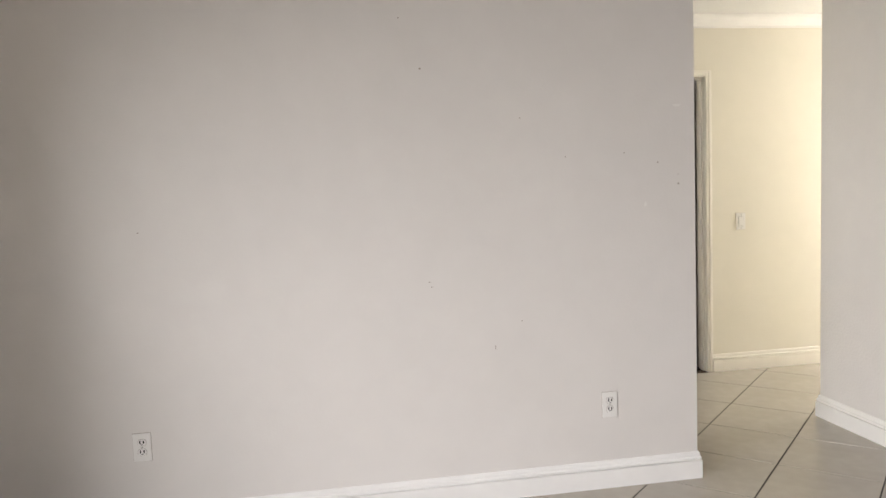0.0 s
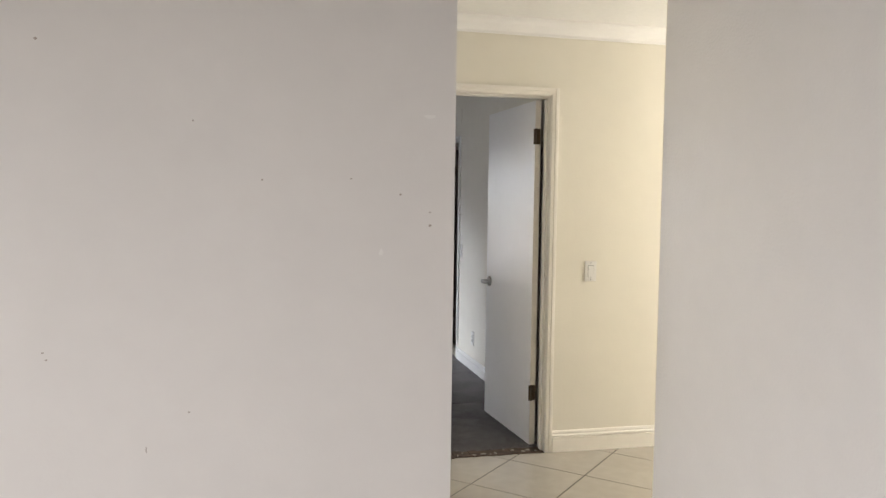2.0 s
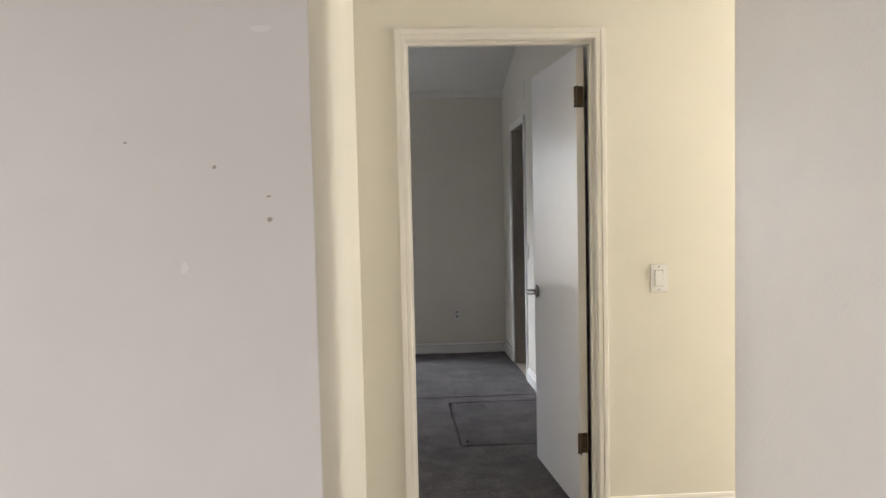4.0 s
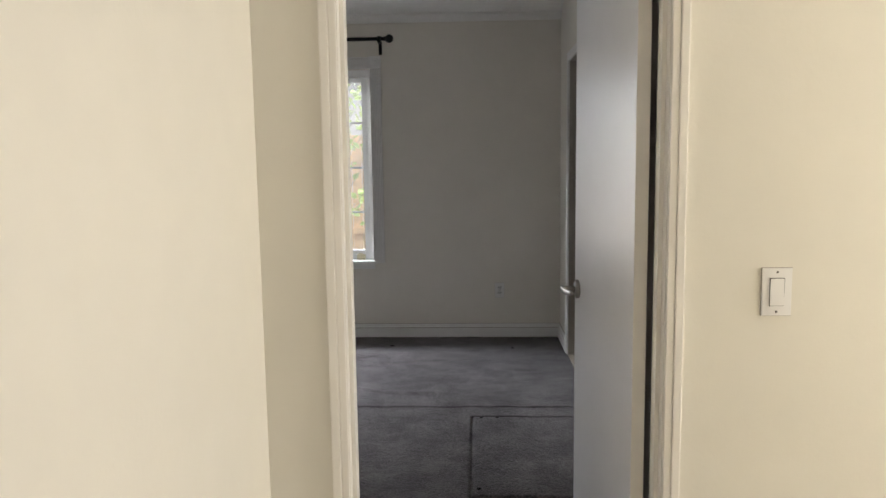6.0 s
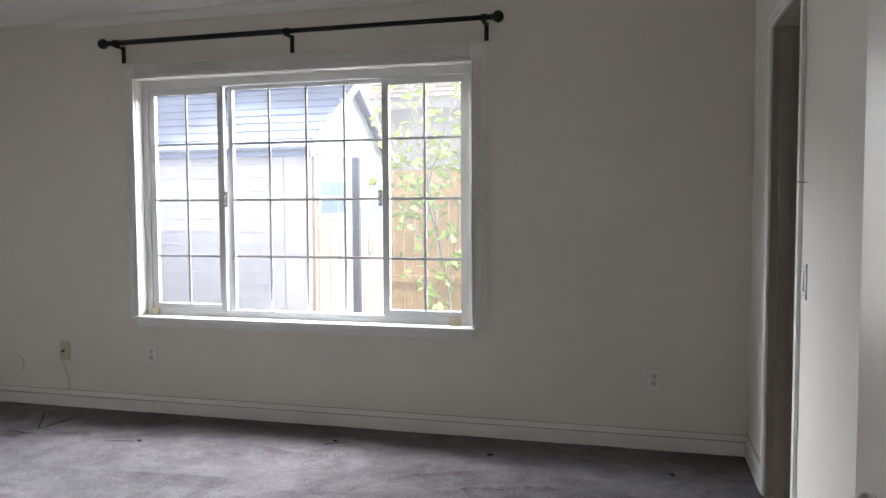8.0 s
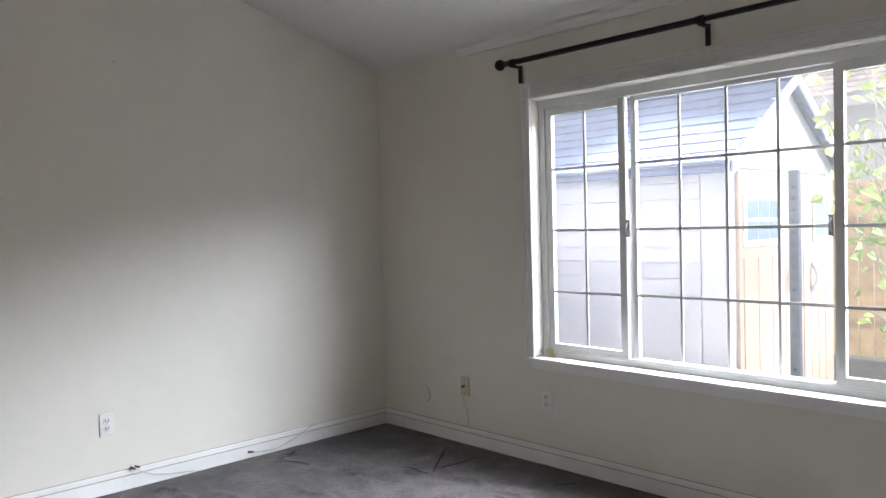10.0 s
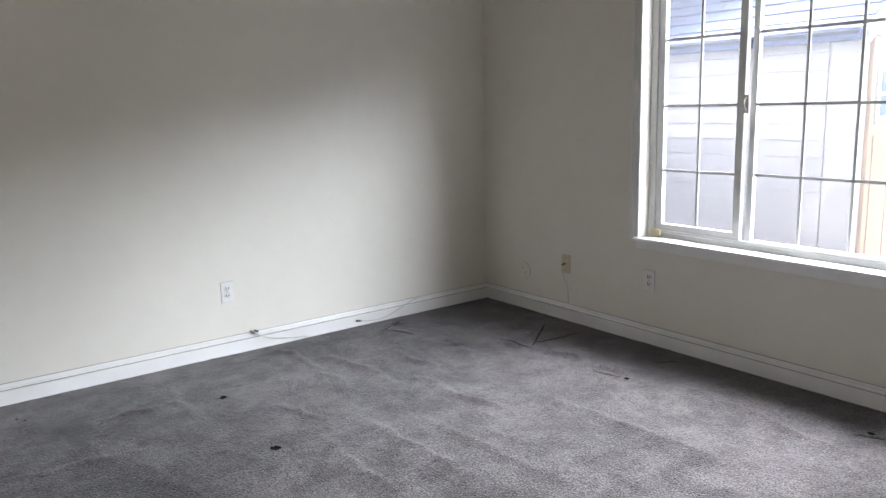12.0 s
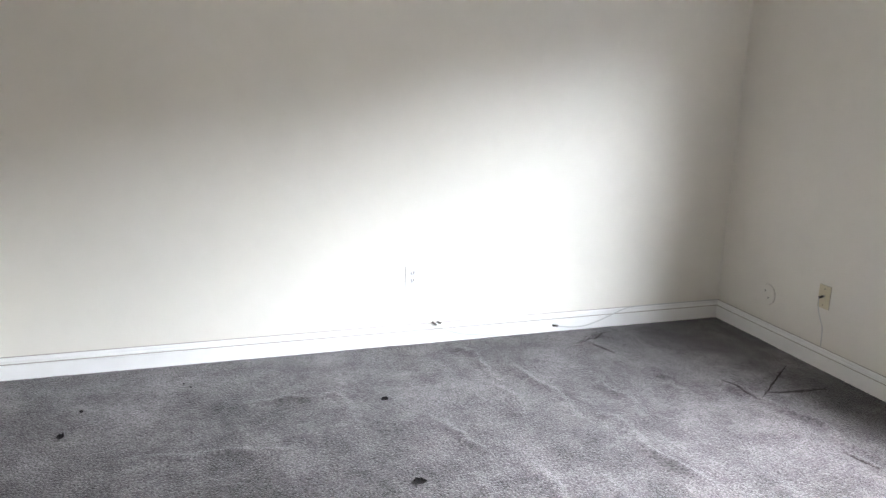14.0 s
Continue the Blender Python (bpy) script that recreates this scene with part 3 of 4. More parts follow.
# ---- plates on the walls ----
def plate(name, at, turn, label, category, kind, group="", material=None):
    """A wall plate facing -y, turned about z and set at its place."""
    ob = empty(name, at, label, category, group)
    ob.rotation_euler = (0, 0, radians(turn))
    pm = material or plate_white
    # slightly larger dark plate imitates the shade at the cover's edge
    part("backing", boxm(-0.0361, 0.0361, -0.0015, 0.0, -0.0587, 0.0587), scuff_shade, ob, "dark rim for the shade round the cover")
    part("cover", boxm(-0.035, 0.035, -0.0055, -0.0012, -0.0575, 0.0575, bevel=0.002), pm, ob)
    if kind == "outlet":
        for z in (0.0195, -0.0195):
            bm = bmesh.new()
            cyl(bm, (0, -0.0055, z), (0, -0.0085, z), 0.0168, 24)
            for v in bm.verts:
                v.co.z = z + max(-0.0135, min(0.0135, v.co.z - z))
            r = part("receptacle", bm, pm, ob)
            bm = bmesh.new()
            cyl(bm, (0, -0.005, z), (0, -0.0059, z), 0.0182, 24)
            for v in bm.verts:
                v.co.z = z + max(-0.0148, min(0.0148, v.co.z - z))
            part("joint", bm, scuff_shade, r, "dark joint round the receptacle")
            bm = boxm(-0.0092, -0.0045, -0.0092, -0.0084, z - 0.0035, z + 0.0098)
            box(bm, 0.0045, 0.0092, -0.0092, -0.0084, z - 0.0035, z + 0.009)
            cyl(bm, (0, -0.0084, z - 0.0075), (0, -0.0092, z - 0.0085), 0.0046, 10)
            part("slots", bm, slot_dark, r, "dark plug slots")
        part("screw", cyl(bmesh.new(), (0, -0.0054, 0), (0, -0.0068, 0), 0.0028, 12), nickel, ob)
    elif kind == "switch":
        bm = boxm(-0.0175, 0.0175, -0.0062, -0.0054, -0.034, 0.034)
        part("gap", bm, slot_dark, ob, "dark joint round the rocker")
        bm = bmesh.new()
        vs = [bm.verts.new(p) for p in ((-0.016, -0.006, -0.0325), (0.016, -0.006, -0.0325), (0.016, -0.0105, -0.0325), (-0.016, -0.0105, -0.0325),
                                        (-0.016, -0.006, 0.0325), (0.016, -0.006, 0.0325), (0.016, -0.0075, 0.0325), (-0.016, -0.0075, 0.0325))]
        for f in ((0, 1, 2, 3), (7, 6, 5, 4), (0, 4, 5, 1), (1, 5, 6, 2), (2, 6, 7, 3), (3, 7, 4, 0)):
            bm.faces.new([vs[i] for i in f])
        bmesh.ops.recalc_face_normals(bm, faces=bm.faces[:])
        part("rocker", bm, pm, ob)
        for z in (0.048, -0.048):
            part("screw", cyl(bmesh.new(), (0, -0.0054, z), (0, -0.0066, z), 0.0028, 12), cable_dark, ob)
    elif kind == "jack":
        part("jack_socket", cyl(bmesh.new(), (0, -0.0054, 0.004), (0, -0.014, 0.004), 0.0058, 14), nickel, ob)
        bm = cyl(bmesh.new(), (0, -0.012, 0.004), (-0.004, -0.032, -0.002), 0.006, 14)
        part("plug", bm, cable_dark, ob, "dark cable plug", True)
        for z in (0.04, -0.04):
            part("screw", cyl(bmesh.new(), (0, -0.0054, z), (0, -0.0066, z), 0.003, 12), cable_dark, ob)
    return ob


plate("light_switch", (1.045, 0.0, 1.052), 0, "white rocker light switch on the cream hall wall", "light switch", "switch")
plate("power_outlet", (-0.622, LWY, 0.38), 0, "white double power outlet on the living room wall", "outlet", "outlet", "power outlets")
plate("power_outlet", (-2.614, LWY, 0.378), 0, "white double power outlet on the living room wall", "outlet", "outlet", "power outlets")
plate("power_outlet", (0.5, YW, 0.363), 0, "white double power outlet on the bedroom window wall", "outlet", "outlet", "power outlets")
plate("power_outlet", (-2.491, YW, 0.361), 0, "white double power outlet under the window", "outlet", "outlet", "power outlets")
plate("power_outlet", (XL, 2.037, 0.361), 90, "white double power outlet on the bright bedroom wall", "outlet", "outlet", "power outlets")
plate("cable_jack", (-3.13, YW, 0.357), 0, "yellowed ivory cable jack plate with a plug", "cable jack", "jack", material=plate_ivory)
plate("light_switch", (XR, 2.64, 1.013), -90, "white rocker switch beside the side doorway", "light switch", "switch")
plate("power_outlet", (XR, 2.198, 0.275), -90, "white double power outlet behind the open door", "outlet", "outlet", "power outlets")
plate("power_outlet", (-2.72, YB, 0.38), 180, "white double power outlet on the bedroom door wall", "outlet", "outlet", "power outlets")
bm = cyl(bmesh.new(), (-3.51, YW - 0.0012, 0.256), (-3.51, YW - 0.005, 0.256), 0.056, 32)
cover = tagged(link("blank_cover", bm, wall_white), "round painted blank cover plate on the wall", "cover plate")
# dark disc a little wider than the cover imitates its edge shade
part("backing", cyl(bmesh.new(), (-3.51, YW, 0.256), (-3.51, YW - 0.0014, 0.256), 0.0573, 32), scuff_shade, cover, "dark rim for the shade round the blank cover")
for dx, dz in ((-0.016, 0.018), (0.012, -0.016)):
    part("screw", cyl(bmesh.new(), (-3.51 + dx, YW - 0.0049, 0.256 + dz), (-3.51 + dx, YW - 0.006, 0.256 + dz), 0.0035, 10), slot_dark, cover)


# ---- cables ----
def cable(name, points, r, material, label, ends=()):
    cu = bpy.data.curves.new(name, "CURVE")
    cu.dimensions, cu.bevel_depth, cu.bevel_resolution = "3D", r, 3
    sp = cu.splines.new("NURBS")
    sp.points.add(len(points) - 1)
    for p, c in zip(sp.points, points):
        p.co = (*c, 1)
    sp.use_endpoint_u, sp.order_u = True, 3
    cu.materials.append(material)
    ob = tagged(new(name, cu), label, "cable")
    for p, q in ends:
        part("connector", cyl(bmesh.new(), p, q, 0.006, 12), cable_dark, ob, "dark metal cable connector", True)
    return ob


cable("coaxial_cable", [(XL + 0.022, 2.162, 0.11), (XL + 0.03, 2.19, 0.085), (XL + 0.024, 2.26, 0.05), (XL + 0.022, 2.35, 0.03), (XL + 0.024, 2.5, 0.012)], 0.003, cable_grey,
      "thin grey coaxial cable ends hanging over the baseboard", [((XL + 0.014, 2.145, 0.114), (XL + 0.024, 2.168, 0.1)), ((XL + 0.014, 2.17, 0.114), (XL + 0.024, 2.193, 0.104))])
cable("coaxial_cable", [(XL + 0.025, 2.86, 0.036), (XL + 0.026, 2.92, 0.024), (XL + 0.026, 3.03, 0.018), (XL + 0.025, 3.15, 0.055), (XL + 0.02, 3.27, 0.1), (XL + 0.012, 3.33, 0.108), (XL + 0.01, 3.6, 0.108), (XL + 0.012, YW - 0.012, 0.108)], 0.003, cable_grey,
      "thin grey coaxial cable lying along the baseboard", [((XL + 0.024, 2.835, 0.04), (XL + 0.025, 2.868, 0.035))])
cable("phone_cable", [(-3.134, YW - 0.032, 0.356), (-3.138, YW - 0.03, 0.32), (-3.12, YW - 0.02, 0.25), (-3.095, YW - 0.015, 0.2), (-3.1, YW - 0.012, 0.108)], 0.0025, cable_grey,
      "thin white cable hanging from the jack plate")

# ---- nails, scuffs and filler on the walls ----
def nail(at, away, label, length=0.03):
    p, d = Vector(at), Vector(away)
    bm = cyl(bmesh.new(), p, p + d * length, 0.001, 8)
    ob = tagged(link("nail", bm, cable_dark), label, "nail", group="wall nails")
    part("head", cyl(bmesh.new(), p + d * (length - 0.001), p + d * (length + 0.002), 0.004, 10), nickel, ob)


nail((XR, 2.625, 1.34), (-1, 0, 0.1), "bent metal nail in the white bedroom wall")
nail((XL, 2.137, 2.249), (1, 0, 0.1), "small metal nail high in the white wall")
nail((-3.25, YB, 1.158), (0, 1, 0.1), "small metal nail in the bedroom door wall", 0.012)


def mark(x, z, w, h, seed, material=scuff_shade, label="small dark nail hole in the living room wall"):
    random.seed(seed)
    bm = bmesh.new()
    ring = [bm.verts.new((x + w * math.cos(a) * random.uniform(0.6, 1.2), LWY - 0.0012, z + h * math.sin(a) * random.uniform(0.6, 1.2))) for a in [k * math.pi / 4.5 for k in range(9)]]
    f = bm.faces.new(ring)
    bmesh.ops.inset_region(bm, faces=[f], thickness=min(w, h) * 0.3, depth=-0.0006)
    tagged(link("wall_mark", bm, material), label, "wall mark", group="wall marks")


for i, (x, z, w, h) in enumerate(((-0.999, 1.658, 0.004, 0.003), (-0.801, 1.488, 0.004, 0.003), (-0.376, 1.451, 0.005, 0.004), (-0.281, 1.396, 0.004, 0.003), (-0.281, 1.354, 0.006, 0.005),
                                  (-0.533, 1.497, 0.004, 0.002), (-1.014, 0.787, 0.004, 0.003), (-1.136, 0.678, 0.002, 0.012), (-1.414, 0.979, 0.005, 0.003), (-1.419, 1.87, 0.006, 0.004),
                                  (-1.501, 2.076, 0.004, 0.003), (-2.574, 1.244, 0.004, 0.003), (-1.405, 0.958, 0.004, 0.003))):
    mark(x, z, w, h, 100 + i)
mark(-0.284, 1.698, 0.02, 0.008, 130, patch_white, "small white filler patch on the living room wall")
mark(-0.436, 1.268, 0.009, 0.012, 131, patch_white, "small white filler patch on the living room wall")


crack = bmesh.new()
for k in range(6):
    box(crack, XR - 0.0012, XR, 2.688 + 0.002 * math.sin(k * 2.1), 2.692 + 0.002 * math.sin(k * 2.1), 2.18 + k * 0.022, 2.18 + (k + 1) * 0.022)
tagged(link("wall_crack", crack, scuff_shade), "short dark upright crack above the side doorway", "wall crack")


# ---- carpet ----
SEAMS = [("y", 2.252, -1.3, XR), ("y", 2.093, 0.296, XR), ("y", 1.13, 0.296, XR), ("x", 0.296, 1.13, 2.093)]
CX0, CX1, CY_0, CY_1 = XL + 0.002, XR - 0.002, 0.09, YW - 0.002


def lines(a, b, step, cuts):
    v = set(round(a + (b - a) * i / round((b - a) / step), 5) for i in range(round((b - a) / step) + 1))
    v = {t for t in v if all(abs(t - c) > 0.018 for c in cuts)}
    for c in cuts:
        v |= {c - 0.014, c - 0.005, c, c + 0.005, c + 0.014}
    return sorted(v)


xs = lines(CX0, CX1, 0.0125, [0.296])
ys = lines(CY_0, CY_1, 0.0125, [2.252, 2.093, 1.13])
random.seed(11)
FOLDS = [(-3.84, 2.25, -3.39, 2.31, 0.016, 0.035), (-3.39, 2.31, -3.0, 2.275, 0.009, 0.035), (-3.3, 2.78, -2.85, 2.77, 0.016, 0.035), (-2.89, 2.61, -2.3, 2.69, 0.016, 0.035),
         (-3.31, 3.125, -3.05, 3.075, 0.012, 0.035), (-2.89, 3.395, -2.27, 3.45, 0.015, 0.03), (-3.37, 1.2, -3.4, 1.6, 0.01, 0.03), (-3.6, 1.6, -3.09, 1.58, 0.011, 0.03),
         (-3.03, 1.93, -2.75, 2.0, 0.013, 0.035), (-2.9, 3.38, -3.17, 3.8, 0.016, 0.03), (-3.69, 2.9, -3.84, 3.18, 0.015, 0.028), (-3.06, 3.33, -2.85, 3.38, 0.014, 0.03),
         (-3.56, 2.42, -2.9, 2.5, 0.011, 0.035), (-2.6, 2.15, -1.9, 2.2, 0.011, 0.03), (-2.6, 1.93, -1.95, 1.9, 0.012, 0.03), (-2.3, 2.95, -1.4, 3.0, 0.011, 0.04),
         (-1.9, 3.5, -1.2, 3.42, 0.012, 0.03), (-0.7, 3.2, -0.15, 3.45, 0.012, 0.03), (-0.45, 3.1, 0.05, 3.28, 0.012, 0.028), (-3.1, 1.25, -2.3, 1.35, 0.006, 0.035),
         (-0.6, 2.6, 0.2, 2.5, 0.009, 0.03), (-3.05, 0.75, -2.95, 1.3, 0.007, 0.03), (-2.45, 2.35, -1.9, 2.42, 0.012, 0.03)]
# crease lines, each with a dark strip for its shade and a raised lip
CREASES = [((-3.075, 3.322), (-2.95, 3.338), (-2.84, 3.35)), ((-2.845, 3.36), (-2.95, 3.5), (-3.04, 3.62), (-3.13, 3.745)), ((-2.9, 3.43), (-2.88, 3.6), (-2.87, 3.745)),
         ((-2.38, 3.345), (-2.29, 3.36), (-2.23, 3.372)), ((-3.675, 2.9), (-3.72, 3.0), (-3.8, 3.15)), ((-3.655, 2.955), (-3.515, 3.01)), ((-2.26, 3.68), (-2.19, 3.775)), ((-1.2, 3.58), (-1.08, 3.63))]


def carpet_z(x, y):
    z = 0.004 * noise.noise((x * 2.1, y * 2.1, 3.0)) + 0.0025 * noise.noise((x * 9, y * 9, 7.0)) + 0.0012 * noise.noise((x * 31, y * 31, 1.0))
    for x0, y0, x1, y1, hgt, wid in FOLDS:
        if x < min(x0, x1) - 0.15 or x > max(x0, x1) + 0.15 or y < min(y0, y1) - 0.15 or y > max(y0, y1) + 0.15:
            continue
        dx, dy = x1 - x0, y1 - y0
        f = max(0, min(1, ((x - x0) * dx + (y - y0) * dy) / (dx * dx + dy * dy)))
        wob = 0.05 * noise.noise((f * 4, x0 * 7, y0))
        side_ = ((x - x0) * dy - (y - y0) * dx) / math.hypot(dx, dy) + wob
        d = abs(side_) if 0 < f < 1 else math.hypot(x - x0 - f * dx, y - y0 - f * dy)
        wid = wid * (0.4 if side_ < 0 else 1.15)
        if d < 0.12:
            z += (1.0 + 0.5 * noise.noise((x * 14, y * 14, 5.0))) * hgt * math.exp(-(d / wid) ** 2) * (0.35 + 0.65 * math.sin(math.pi * f))
    for ax, c, a, b in SEAMS:
        u, v = (y, x) if ax == "y" else (x, y)
        if a - 0.003 <= v <= b + 0.003:
            d = abs(u - c)
            if d < 0.006:
                z -= 0.016 if d < 0.003 else 0.006
            elif d < 0.02:
                z += 0.002
    return z


verts = [(x, y, carpet_z(x, y)) for y in ys for x in xs]
nx = len(xs)
faces = [(j * nx + i, j * nx + i + 1, (j + 1) * nx + i + 1, (j + 1) * nx + i) for j in range(len(ys) - 1) for i in range(nx - 1)]
me = bpy.data.meshes.new("carpet")
me.from_pydata(verts, [], faces)
me.materials.append(carpet)
for p in me.polygons:
    p.use_smooth = True
structure(new("floor_carpet", me), "worn grey cut-pile carpet with ripples, seams and a square patch")
structure(link("floor_base", boxm(XL - T, XR + T, 0.006, YW + 0.16, -0.15, -0.045), grout), "dark subfloor under the carpet")


def tuft(x, y, r, seed, label="small dark hole torn in the grey carpet"):
    random.seed(seed)
    bm = bmesh.new()
    z0 = carpet_z(x, y)
    r *= 0.8
    outer = [bm.verts.new((x + r * math.cos(a) * random.uniform(0.55, 1.35), y + r * math.sin(a) * random.uniform(0.5, 1.1), z0 + 0.012)) for a in [k * math.pi / 5 for k in range(10)]]
    inner = [bm.verts.new((x + 0.4 * (v.co.x - x), y + 0.4 * (v.co.y - y), z0 + 0.007)) for v in outer]
    for k in range(10):
        bm.faces.new((outer[k], outer[(k + 1) % 10], inner[(k + 1) % 10], inner[k]))
    bm.faces.new(inner)
    tagged(link("carpet_hole", bm, slot_dark), label, "carpet hole", group="carpet holes")


for i, (x, y, r) in enumerate(((-2.602, 1.715, 0.03), (-3.272, 1.748, 0.026), (-3.255, 0.48, 0.028), (-3.319, 0.16, 0.026), (-3.643, 0.92, 0.007), (-3.453, 0.528, 0.012),
                               (-3.6, 0.95, 0.006), (-2.18, 3.37, 0.02), (-1.15, 3.62, 0.018), (-0.3, 3.6, 0.02), (0.58, 3.52, 0.018), (0.345, 2.05, 0.012), (0.43, 2.05, 0.01), (0.33, 1.18, 0.012))):
    tuft(x, y, r, 50 + i)



def tear(points, seed):
    """A narrow dark strip for crease shade, widest in the middle, with one lip curled up."""
    random.seed(seed)
    pts = []
    for p, q in zip(points, points[1:]):
        n = max(3, int(math.dist(p, q) / 0.02))
        pts += [(p[0] + (q[0] - p[0]) * i / n, p[1] + (q[1] - p[1]) * i / n) for i in range(n)]
    pts.append(points[-1])
    dark, lip = bmesh.new(), bmesh.new()
    rows = []
    for i, (x, y) in enumerate(pts):
        p, q = pts[max(0, i - 1)], pts[min(len(pts) - 1, i + 1)]
        L = math.dist(p, q)
        nx_, ny_ = -(q[1] - p[1]) / L, (q[0] - p[0]) / L
        w = 0.001 + 0.0045 * math.sin(math.pi * i / (len(pts) - 1)) * random.uniform(0.6, 1.2)
        z = carpet_z(x, y)
        j = random.uniform(-0.003, 0.003)
        x, y = x + nx_ * j, y + ny_ * j
        rows.append((dark.verts.new((x - nx_ * w, y - ny_ * w, z + 0.003)), dark.verts.new((x + nx_ * w, y + ny_ * w, z + 0.003)),
                     lip.verts.new((x + nx_ * w, y + ny_ * w, z)), lip.verts.new((x + nx_ * (w + 0.002), y + ny_ * (w + 0.002), z + 0.003 + 0.6 * w)),
                     lip.verts.new((x + nx_ * (w + 0.016), y + ny_ * (w + 0.016), z + 0.004)), lip.verts.new((x + nx_ * (w + 0.034), y + ny_ * (w + 0.034), carpet_z(x + nx_ * 0.04, y + ny_ * 0.04) - 0.002))))
    for a, b in zip(rows, rows[1:]):
        dark.faces.new((a[0], b[0], b[1], a[1]))
        for k in (2, 3, 4):
            lip.faces.new((a[k], b[k], b[k + 1], a[k + 1]))
    ob = tagged(link("carpet_tear", dark, crease_shade), "dark strip for crease shade in the grey carpet with a curled lip", "carpet tear", group="carpet tears")
    part("lip", lip, carpet, ob, "", True)


for i, p in enumerate(CREASES):
    tear(p, 80 + i)

# ---- outside ----
GZ = -0.12
structure(link("ground", boxm(-60, 60, YW + 0.16, 120, GZ - 0.2, GZ), yard), "bare earth and gravel yard")
wall("wall_outside", "dark slate painted cladding on the outside of the house", cladding,
     (XL - 1.6, WX0 - 0.03, YW + 0.162, YW + 0.182, GZ, 2.75), (WX1 + 0.03, XR + 2.4, YW + 0.162, YW + 0.182, GZ, 2.75),
     (WX0 - 0.03, WX1 + 0.03, YW + 0.162, YW + 0.182, GZ, WZ0 - 0.05), (WX0 - 0.03, WX1 + 0.03, YW + 0.162, YW + 0.182, WZ1 + 0.03, 2.75))
structure(link("roof_eave", boxm(XL - 0.6, -1.25, YW + 0.185, YW + 0.5, 2.52, 2.62), cladding), "slate painted roof eave above the bedroom window")

# shed: the eave side faces the house, the gable end has the doors
SX1, SX0, SY0, SY1, SE, SA = -2.0, -4.9, 5.12, 6.86, 1.755, 2.33
SYM = (SY0 + SY1) / 2
shed = empty("garden_shed", (SX1, SY0, GZ), "beige resin garden shed with grey shingle roof and double doors", "shed")


def spart(name, bm, material, parent=None, label=""):
    ob = part(name, bm, material, parent or shed, label)
    ob.matrix_parent_inverse = Matrix.Translation(shed.location).inverted() if parent is None else Matrix()
    return ob


bm = bmesh.new()
v = [bm.verts.new(p) for x in (SX0, SX1 - 0.02) for p in ((x, SY0 + 0.02, GZ), (x, SY1, GZ), (x, SY1, SE), (x, SYM, SA - 0.05), (x, SY0 + 0.02, SE))]
bm.faces.new(v[:5]); bm.faces.new(v[5:][::-1])
for i in range(5):
    bm.faces.new((v[i], v[(i + 1) % 5], v[5 + (i + 1) % 5], v[5 + i]))
bmesh.ops.recalc_face_normals(bm, faces=bm.faces[:])
spart("wall", bm, shed_trim)
# lap siding in stacked panels
nb = 17
for i in range(nb):
    z0 = GZ + 0.06 + i * (SE - 0.06 - GZ - 0.06) / nb
    z1 = z0 + (SE - 0.06 - GZ - 0.06) / nb - 0.002
    bm = bmesh.new()
    q = [bm.verts.new(p) for x in (SX0 + 0.05, SX1 - 0.18) for p in ((x, SY0 - 0.012, z0), (x, SY0 - 0.002, z1), (x, SY0 + 0.02, z1), (x, SY0 + 0.02, z0))]
    bm.faces.new(q[:4]); bm.faces.new(q[4:][::-1])
    for k in range(4):
        bm.faces.new((q[k], q[(k + 1) % 4], q[4 + (k + 1) % 4], q[4 + k]))
    bmesh.ops.recalc_face_normals(bm, faces=bm.faces[:])
    spart("siding_board", bm, siding_mat)
spart("corner_post", boxm(SX1 - 0.175, SX1 + 0.006, SY0 - 0.015, SY0 + 0.12, GZ, SE - 0.02, bevel=0.02), siding_mat, None, "pale beige corner panel")
spart("corner_post", boxm(SX1 - 0.05, SX1 + 0.012, SY1 - 0.12, SY1 + 0.01, GZ, SE, bevel=0.02), shed_trim)
# gable infill board and trim
bm = bmesh.new()
g = [bm.verts.new(p) for x in (SX1 - 0.02, SX1 + 0.004) for p in ((x, SY0 + 0.02, SE - 0.08), (x, SY1, SE - 0.08), (x, SY1, SE), (x, SYM, SA - 0.05), (x, SY0 + 0.02, SE))]
bm.faces.new(g[:5]); bm.faces.new(g[5:][::-1])
for i in range(5):
    bm.faces.new((g[i], g[(i + 1) % 5], g[5 + (i + 1) % 5], g[5 + i]))
bmesh.ops.recalc_face_normals(bm, faces=bm.faces[:])
spart("gable_panel", bm, shed_trim, None, "white gable panel")
# roof slopes: dark underlay as shade between shingles, shingle tabs on the side that faces the house, plain courses
# behind
rise, run = SA - SE, SYM - SY0
random.seed(33)


def slope_piece(x0, x1, f0, f1, side, lift, thick):
    bm = bmesh.new()
    q = [bm.verts.new((x, SYM + side * run * (1 - f), SE + rise * f + h_)) for x in (x0, x1)
         for f, h_ in ((f0, lift), (f1, lift - 0.008), (f1, lift - 0.008 - thick), (f0, lift - thick))]
    bm.faces.new(q[:4]); bm.faces.new(q[4:][::-1])
    for k in range(4):
        bm.faces.new((q[k], q[(k + 1) % 4], q[4 + (k + 1) % 4], q[4 + k]))
    bmesh.ops.recalc_face_normals(bm, faces=bm.faces[:])
    return bm


